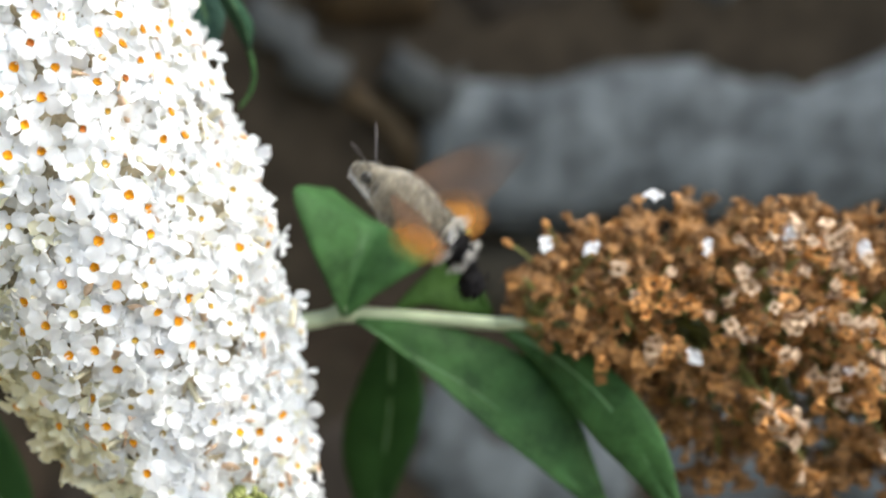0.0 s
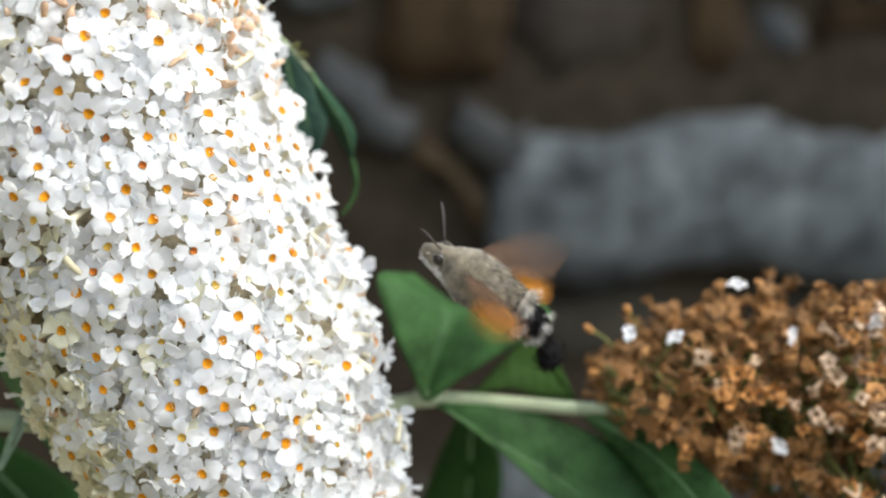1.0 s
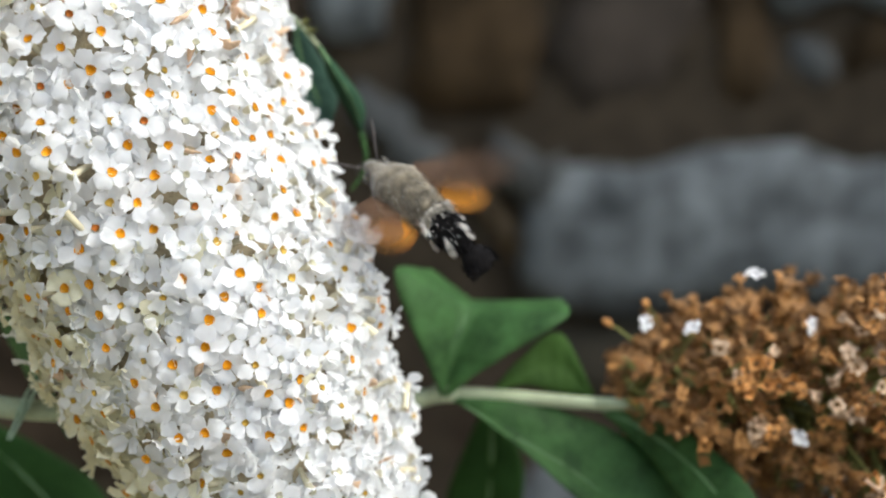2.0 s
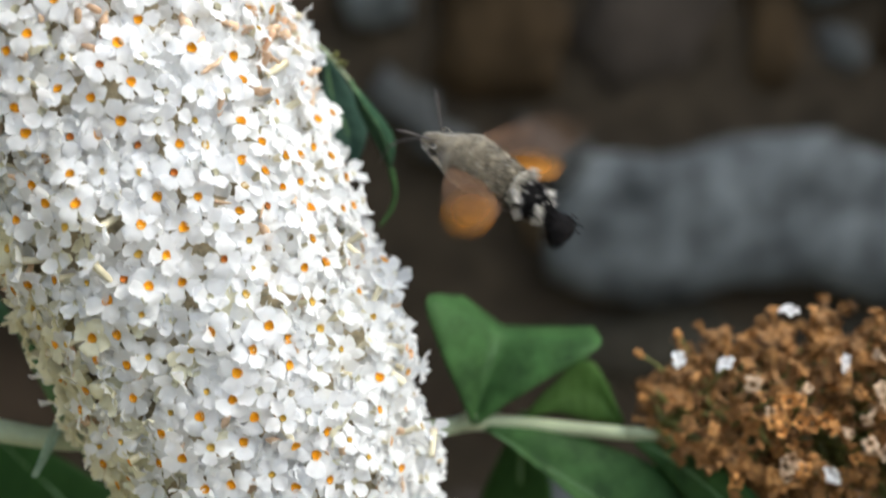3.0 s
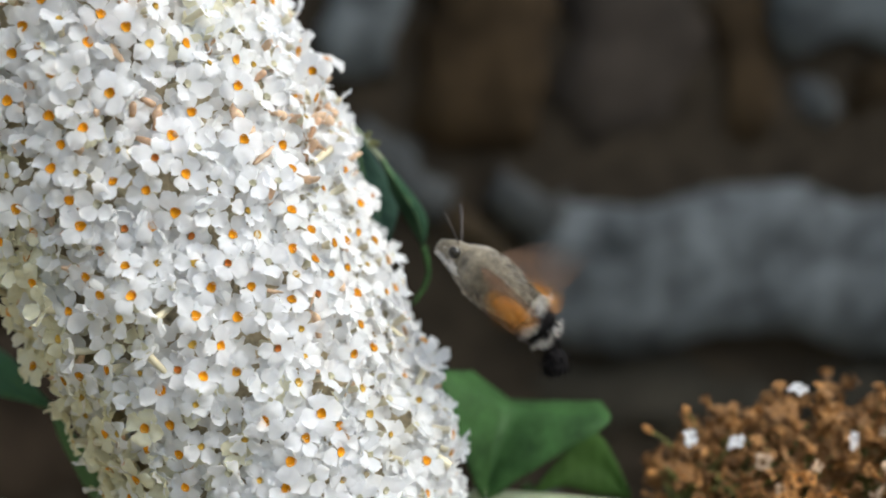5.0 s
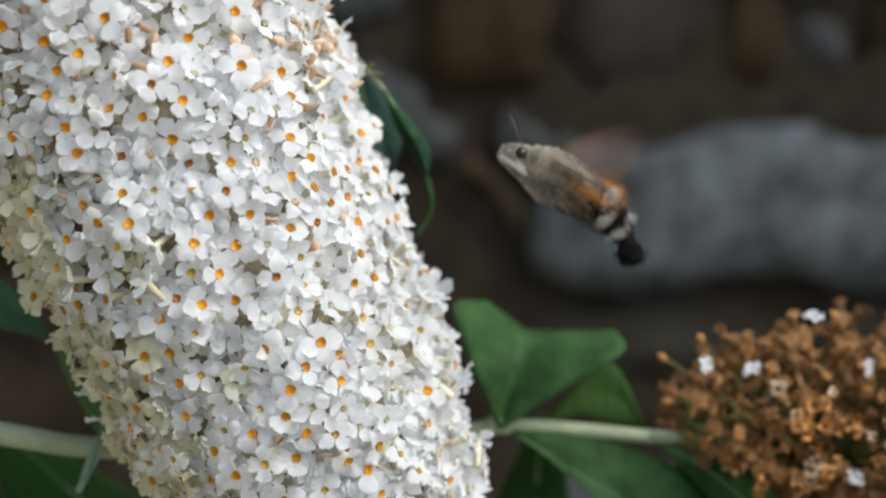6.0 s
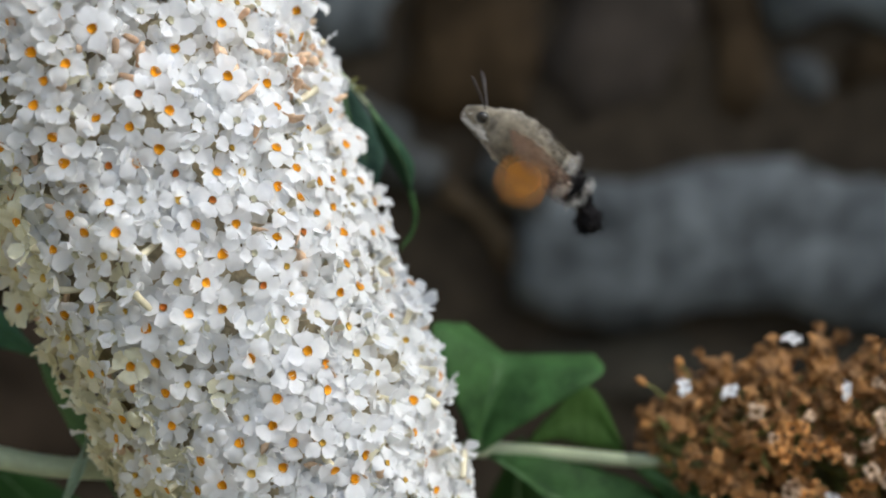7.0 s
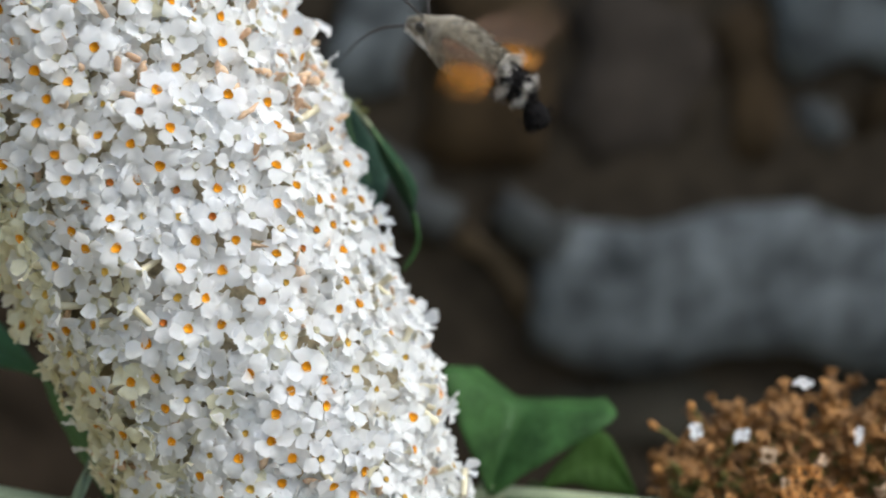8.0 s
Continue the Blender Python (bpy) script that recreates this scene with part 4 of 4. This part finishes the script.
            part("white_tuft", mesh_from("white_tuft", v, f, [M["fur_white"]]), ab, "white side tuft")

    def belt(name, x0, x1, ry, rz, zm, mat, label, seed):
        st = [(x0, ry * 0.93, rz * 0.93, zm), ((x0 + x1) / 2, ry, rz, zm), (x1, ry * 0.88, rz * 0.88, zm - 0.0002)]
        v, f = loft(st, 24, 0.0006, seed)
        b = part(name, mesh_from(name, v, f, [M[mat]]), ab, label)
        return st, b

    for name, x0, x1, ry, rz, zm, mat, label, seed in (
            ("pale_collar", -0.0042, -0.0054, 0.0040, 0.0037, 0.0002, "fur_pale", "greyish white band of fur", 11),
            ("black_belt", -0.0062, -0.0100, 0.0037, 0.0033, -0.0006, "fur_black", "black band of fur", 12)):
        st, b = belt(name, x0, x1, ry, rz, zm, mat, label, seed)
        arr = spline(np.array(st), 12)

        def root():
            x, y, z, m = arr[rng.randrange(12)]
            w = rng.uniform(0, 6.283)
            return (x, y * math.cos(w), m + z * math.sin(w)), (-1.0, 0.4 * math.cos(w), 0.4 * math.sin(w))
        v, f = hairs(rng, 420, root, 0.0014, 0.00009)
        part("band_fur", mesh_from("band_fur", v, f, [M[mat]]), b)

    # the fan of the tail
    v, f = loft([(-0.0134, 0.0011, 0.0010, -0.0006), (-0.0146, 0.0025, 0.0019, -0.0005), (-0.0166, 0.0036, 0.0026, -0.0005), (-0.0182, 0.0031, 0.0023, -0.0005), (-0.0190, 0.0012, 0.0010, -0.0005)], 22, 0.0005, 14)
    tf = part("tail_fan", mesh_from("tail_fan", v, f, [M["fur_black"]]), mo, "black hair fan at the tail's end")

    def fan():
        w = rng.uniform(-1, 1)
        return (-0.0164 + rng.uniform(-0.0015, 0.0015), 0.0035 * w, -0.0005 + rng.gauss(0, 0.0013)), (-1.0, 0.35 * w, rng.gauss(0, 0.35))
    v, f = hairs(rng, 700, fan, 0.0018, 0.00010)
    part("fan_hair", mesh_from("fan_hair", v, f, [M["fur_black"]]), tf)
    # eyes, feelers, tongue, legs
    for sgn in (-1, 1):
        bm = bmesh.new()
        bmesh.ops.create_uvsphere(bm, u_segments=16, v_segments=10, radius=0.00145)
        me = bpy.data.meshes.new("eye")
        bm.to_mesh(me)
        bm.free()
        me.materials.append(M["moth_eye"])
        me.polygons.foreach_set("use_smooth", [True] * len(me.polygons))
        e = part("eye", me, mo, "dark glossy eye", Matrix.Translation((0.0154, sgn * 0.0024, 0.0010)))
        ring = bmesh.new()
        bmesh.ops.create_circle(ring, segments=18, radius=0.00150)
        rv = [v.co.copy() for v in ring.verts]
        ring.free()
        v, f = tube([(q.x, 0.0, q.y) for q in rv] + [(rv[0].x, 0.0, rv[0].y)], [0.0001, 0.0001], 36, 6, close=False)
        part("eye_ring", mesh_from("eye_ring", v, f, [M["fur_pale"]]), e, "pale fur ring", Matrix.Translation((0, sgn * 0.0006, 0)))

        def cheek(sgn=sgn):
            u = rng.random()
            return (0.0194 - 0.0068 * u, sgn * (0.0013 + 0.0021 * u) + rng.gauss(0, 0.0001), -0.0012 - 0.0008 * u + rng.gauss(0, 0.00045)), (-1.0, sgn * 0.2, rng.gauss(0, 0.15))
        v, f = hairs(rng, 300, cheek, 0.0014, 0.00013)
        part("cheek_stripe", mesh_from("cheek_stripe", v, f, [M["fur_white"]]), mo, "white stripe of fur under the eye")
        v, f = tube([(0.0158, sgn * 0.0012, 0.0026), (0.0178, sgn * 0.0033, 0.0046), (0.0201, sgn * 0.0056, 0.0068), (0.0216, sgn * 0.0070, 0.0080)], [0.00018, 0.00022, 0.00036, 0.00016], 20, 6)
        part("antenna", mesh_from("antenna", v, f, [M["antenna"]]), mo, "dark club-shaped feeler")
        for x in (0.006, 0.001, -0.003):
            v, f = tube([(x, sgn * 0.002, -0.0040), (x - 0.004, sgn * 0.003, -0.0056), (x - 0.009, sgn * 0.0025, -0.0050)], [0.00025, 0.0002, 0.0001], 12, 6)
            part("leg", mesh_from("leg", v, f, [M["antenna"]]), mo, "folded thin leg")
    # the abdomen bends down towards the tail
    for ob in list(mo.children_recursive):
        for v in ob.data.vertices:
            x, z = v.co.x, v.co.z
            x = -0.0045 + (x + 0.0045) * 1.12 if x < -0.0045 else x
            d = -0.003 - x
            if d > 0 and not ob.name.startswith("leg"):
                w = BEND * d
                v.co.x, v.co.z = -0.003 - math.sin(w) / BEND - z * math.sin(w), (math.cos(w) - 1) / BEND + z * math.cos(w)
    mouth = (0.0190, 0.0, -0.0010)
    v, f = tube([(0, 0, 0), (0.0036, 0, -0.0020), (0.0070, 0.0003, -0.0046), (0.0106, 0.0006, -0.0094), (0.0138, 0.0008, -0.0172)], [0.00032, 0.00030, 0.00027, 0.0002, 0.00012], 30, 6)
    tongue = part("proboscis", mesh_from("proboscis", v, f, [M["antenna"]]), mo, "long thin dark tongue", Matrix.Translation(mouth))
    fore = wing_mesh("forewing", [(0.003, 0.0), (0.0046, 0.009), (0.0040, 0.018), (-0.0010, 0.0256)], [(-0.003, 0.0), (-0.0060, 0.0066), (-0.0078, 0.014), (-0.0013, 0.0257)], M["wing_brown"])
    hind = wing_mesh("hindwing", [(0.0024, 0.0), (0.0036, 0.0062), (0.0018, 0.0112), (-0.0032, 0.0136)], [(-0.0044, 0.0), (-0.0078, 0.0040), (-0.0086, 0.0090), (-0.0038, 0.0137)], M["wing_orange"])
    flip = {}
    for key, me in (("forewing", fore), ("hindwing", hind)):
        c = me.copy()
        for v in c.vertices:
            v.co.y = -v.co.y
        c.flip_normals()
        flip[key] = c
    wings = []
    for sgn in (1, -1):
        for key, me, x, y, z, lab in (("forewing", fore, 0.0065, 0.0044, 0.0026, "grey-brown forewing blurred by its beat"), ("hindwing", hind, 0.0016, 0.0042, 0.0008, "orange hindwing blurred by its beat")):
            w = part(key, me if sgn > 0 else flip[key], mo, lab, Matrix.Translation((x, sgn * y, z)))
            wings.append((w, key, sgn, (x, sgn * y, z)))
    return mo, wings, (tongue, mouth)


build_ground()
build_bounce_wall()
panicle = build_panicle()
build_branch()
build_withered()
moth, wings, (tongue, mouth) = build_moth()
build_wall()

SWAY = [
    (0, -0.0051, 0.0090, 0.0001, 0.22, 0.85, 0.61),
    (0.1, -0.0058, 0.0043, 0.0024, -0.16, 0.04, 0.57),
    (0.2, -0.0050, 0.0094, 0.0080, 0.21, 0.71, 0.73),
    (0.3, -0.0034, 0.0058, 0.0064, 0.07, 0.21, 0.59),
    (0.4, -0.0033, 0.0022, 0.0020, -0.06, 0.07, 0.22),
    (0.5, -0.0009, 0.0002, -0.0031, -0.33, 0.65, 0.39),
    (0.6, -0.0032, 0.0008, -0.0052, -0.08, 0.20, 0.59),
    (0.8, -0.0017, 0.0013, -0.0043, -0.00, 0.17, 0.40),
    (1, -0.0005, 0.0025, -0.0041, 0.07, -0.01, 0.72),
    (1.2, -0.0058, 0.0004, 0.0026, -0.21, -0.09, 0.24),
    (1.3, -0.0058, -0.0003, 0.0036, -0.23, -0.22, 0.08),
    (1.5, -0.0043, 0.0040, 0.0023, -0.40, -0.11, 0.13),
    (1.7, -0.0029, 0.0011, -0.0008, -0.18, -0.08, 0.25),
    (2.8, -0.0034, 0.0023, 0.0022, -0.26, -0.33, 0.54),
    (3, -0.0027, -0.0011, -0.0010, -0.10, -0.02, 0.85),
    (3.2, -0.0030, -0.0006, -0.0002, -0.11, -0.05, 0.28),
    (3.5, 0.0000, -0.0000, 0.0000, 0.00, -0.00, -0.00),
    (3.8, -0.0024, -0.0012, 0.0000, -0.14, -0.13, 0.32),
    (4, 0.0002, -0.0009, -0.0018, 0.09, -0.55, 0.12),
    (4.2, -0.0003, -0.0015, -0.0030, 0.09, -0.20, 0.85),
    (5.3, 0.0031, -0.0008, -0.0013, 0.05, -0.03, 0.21),
    (5.5, 0.0041, -0.0013, -0.0027, 0.28, -0.34, 0.18),
    (5.7, 0.0003, -0.0004, -0.0004, -0.02, -0.03, 0.03),
    (5.9, -0.0010, -0.0004, -0.0011, -0.01, 0.04, 0.13),
    (6, -0.0021, -0.0023, -0.0023, -0.67, -0.09, 0.38),
    (6.2, -0.0039, -0.0010, -0.0016, -0.14, -0.00, 0.53),
    (6.5, 0.0013, -0.0031, -0.0020, -0.03, -0.38, -0.13),
    (6.8, -0.0002, 0.0002, -0.0001, 0.04, 0.07, -0.07),
    (7, -0.0016, -0.0013, -0.0016, -0.21, 0.13, -0.24),
    (7.2, -0.0028, -0.0010, 0.0002, -0.11, -0.09, 0.20),
    (7.5, -0.0017, -0.0013, -0.0005, 0.07, -0.14, 0.15),
    (7.7, -0.0024, -0.0010, 0.0026, -0.08, -0.12, -0.07),
    (8, -0.0042, -0.0027, 0.0035, -0.30, 0.44, -0.34),
]
MOTH = [
    (0, 0.0326, 0.257, 1.1743, 36, 10, 25),
    (0.2, 0.0354, 0.257, 1.1896, 32, 22, 25),
    (0.4, 0.0328, 0.257, 1.1835, 32, 16, 25),
    (0.5, 0.0364, 0.257, 1.1873, 19, 30, 25),
    (0.6, 0.0304, 0.257, 1.1808, 32, 28, 25),
    (0.8, 0.0296, 0.257, 1.1822, 25, 16, 25),
    (1, 0.0303, 0.257, 1.1779, 32, 5, 30),
    (1.2, 0.0144, 0.257, 1.1914, 22, 42, 45),
    (1.4, 0.0134, 0.257, 1.1899, 35, 31, 60),
    (1.5, 0.0157, 0.257, 1.1879, 37, 24, 62),
    (1.6, 0.0147, 0.257, 1.1870, 33, 33, 55),
    (1.7, 0.0137, 0.257, 1.1874, 32, 43, 55),
    (2.8, 0.0099, 0.257, 1.2083, 31, 36, 55),
    (3, 0.0203, 0.257, 1.2064, 28, 22, 50),
    (3.2, 0.0241, 0.257, 1.2094, 31, 17, 35),
    (3.4, 0.0276, 0.257, 1.2073, 27, 19, 30),
    (3.5, 0.0274, 0.257, 1.2071, 31, 20, 28),
    (3.6, 0.0255, 0.257, 1.2054, 29, 21, 28),
    (3.8, 0.0223, 0.257, 1.2050, 31, 23, 30),
    (4, 0.0408, 0.257, 1.2146, 13, 19, 35),
    (4.1, 0.0308, 0.257, 1.2017, 37, 0, 33.0769),
    (4.2, 0.0248, 0.257, 1.1979, 29, 16, 31.1538),
    (5.3, 0.0195, 0.257, 1.1997, 38, 6, 10),
    (5.5, 0.0237, 0.257, 1.1995, 36, 6, 10),
    (5.7, 0.0248, 0.257, 1.2058, 38, 0, 5),
    (5.9, 0.0295, 0.257, 1.2095, 31, 0, 0),
    (6, 0.0295, 0.257, 1.2055, 29, 0, 0),
    (6.1, 0.0193, 0.257, 1.2023, 34, 7, 0),
    (6.3, 0.0247, 0.257, 1.2058, 38, 29, 8),
    (6.5, 0.0241, 0.257, 1.2014, 33, 0, 0),
    (6.6, 0.0233, 0.257, 1.2006, 33, 2, 5),
    (6.8, 0.0290, 0.257, 1.2085, 44, 22, 10),
    (7, 0.0263, 0.257, 1.2166, 32, 4, 15),
    (7.2, 0.0133, 0.257, 1.2164, 37, 9, 15),
    (7.4, 0.0174, 0.257, 1.2263, 31, 16, 12),
    (7.5, 0.0181, 0.257, 1.2229, 38, 19, 10),
    (7.6, 0.0190, 0.257, 1.2297, 37, 24, 10),
    (7.8, 0.0180, 0.257, 1.2380, 40, 34, 20),
    (7.9, 0.0260, 0.257, 1.2488, 29, 9, 25),
    (7.97, 0.0120, 0.257, 1.2458, 29, 14, 30),
    (8, 0.0120, 0.257, 1.2458, 29, 14, 30),
]


def moth_pose(x, y, z, tilt, turn, roll):
    """Head up by tilt and towards -x; turn swings the tail to the viewer, roll shows the back."""
    m = Matrix.Rotation(radians(180), 4, "Z") @ Matrix.Rotation(radians(-turn), 4, "Z")
    return Matrix.Translation((x, y, z)) @ m @ Matrix.Rotation(radians(-tilt), 4, "Y") @ Matrix.Rotation(radians(-roll), 4, "X")


# where the wings stand at some moments, in degrees over the line of sight: the near pair and the far pair, and how fast they pass
BEAT = {0.0: (-28, 45, 60, 80), 0.5: (-25, 80, -55, 67), 1.0: (-28, 67, 28, 54), 1.5: (-56, 60, 35, 60), 3.0: (-58, 74, 28, 80), 3.5: (-56, 67, 38, 80), 4.0: (-35, 80, 58, 60),
        5.5: (-12, 80, 50, 80), 6.0: (-8, 80, 48, 80), 6.5: (-10, 80, 52, 80), 7.0: (-72, 67, -15, 40), 7.5: (-22, 80, 48, 80), 8.0: (-42, 80, 32, 67)}
# the tongue: 0 stretched out, 140 folded under the breast
TONGUE = [(0.0, 140), (1.0, 140), (1.1, 70), (1.2, 0), (4.1, 0), (4.2, 70), (4.3, 140), (7.6, 140), (7.7, 70), (7.8, 0), (8.0, 0)]


def beats(near):
    """The angle of one pair of wings at each thirtieth of a second: free strokes, led through the known moments."""
    rest, i = (-20, 0) if near else (25, 2)
    angle, held = [rest + (0, 70, 0, -70)[k % 4] for k in range(241)], set()
    for t, known in BEAT.items():
        for d in (-1, 0, 1):
            k = round(t * 30) + d
            if 0 <= k <= 240:
                angle[k] = known[i] + d * known[i + 1]
                held.add(k)
    for way in (1, -1):
        order = range(1, 241) if way > 0 else range(239, -1, -1)
        for k in order:
            if k not in held:
                angle[k] = min(max(angle[k], angle[k - way] - 80), angle[k - way] + 80)
    return angle


def motions():
    def hung(dx, dy, dz, yaw, pitch, roll):
        return turned(PIV[0] + dx, PIV[1] + dy, PIV[2] + dz, yaw, pitch, roll)
    walk(panicle, [(t, hung(*row)) for t, *row in SWAY])
    walk(moth, [(t, moth_pose(*row)) for t, *row in MOTH])
    walk(tongue, [(t, Matrix.Translation(mouth) @ Matrix.Rotation(radians(a), 4, "Y")) for t, a in TONGUE])
    times, rolls = [row[0] for row in MOTH], [row[6] for row in MOTH]
    for w, key, sgn, (x, y, z) in wings:
        rows = []
        for k, angle in enumerate(beats(sgn > 0)):
            up = angle + sgn * float(np.interp(k / 30, times, rolls))
            sweep = 20 + 0.5 * max(-80, min(70, angle))
            if key == "forewing":
                up, sweep = (up - 0.7 * angle - 4, 34) if sgn > 0 else (up + 10, 34)
            rows.append((k / 30, Matrix.Translation((x, y, z)) @ Matrix.Rotation(radians(sgn * up), 4, "X") @ Matrix.Rotation(radians(sgn * sweep), 4, "Z")))
        walk(w, rows)


motions()
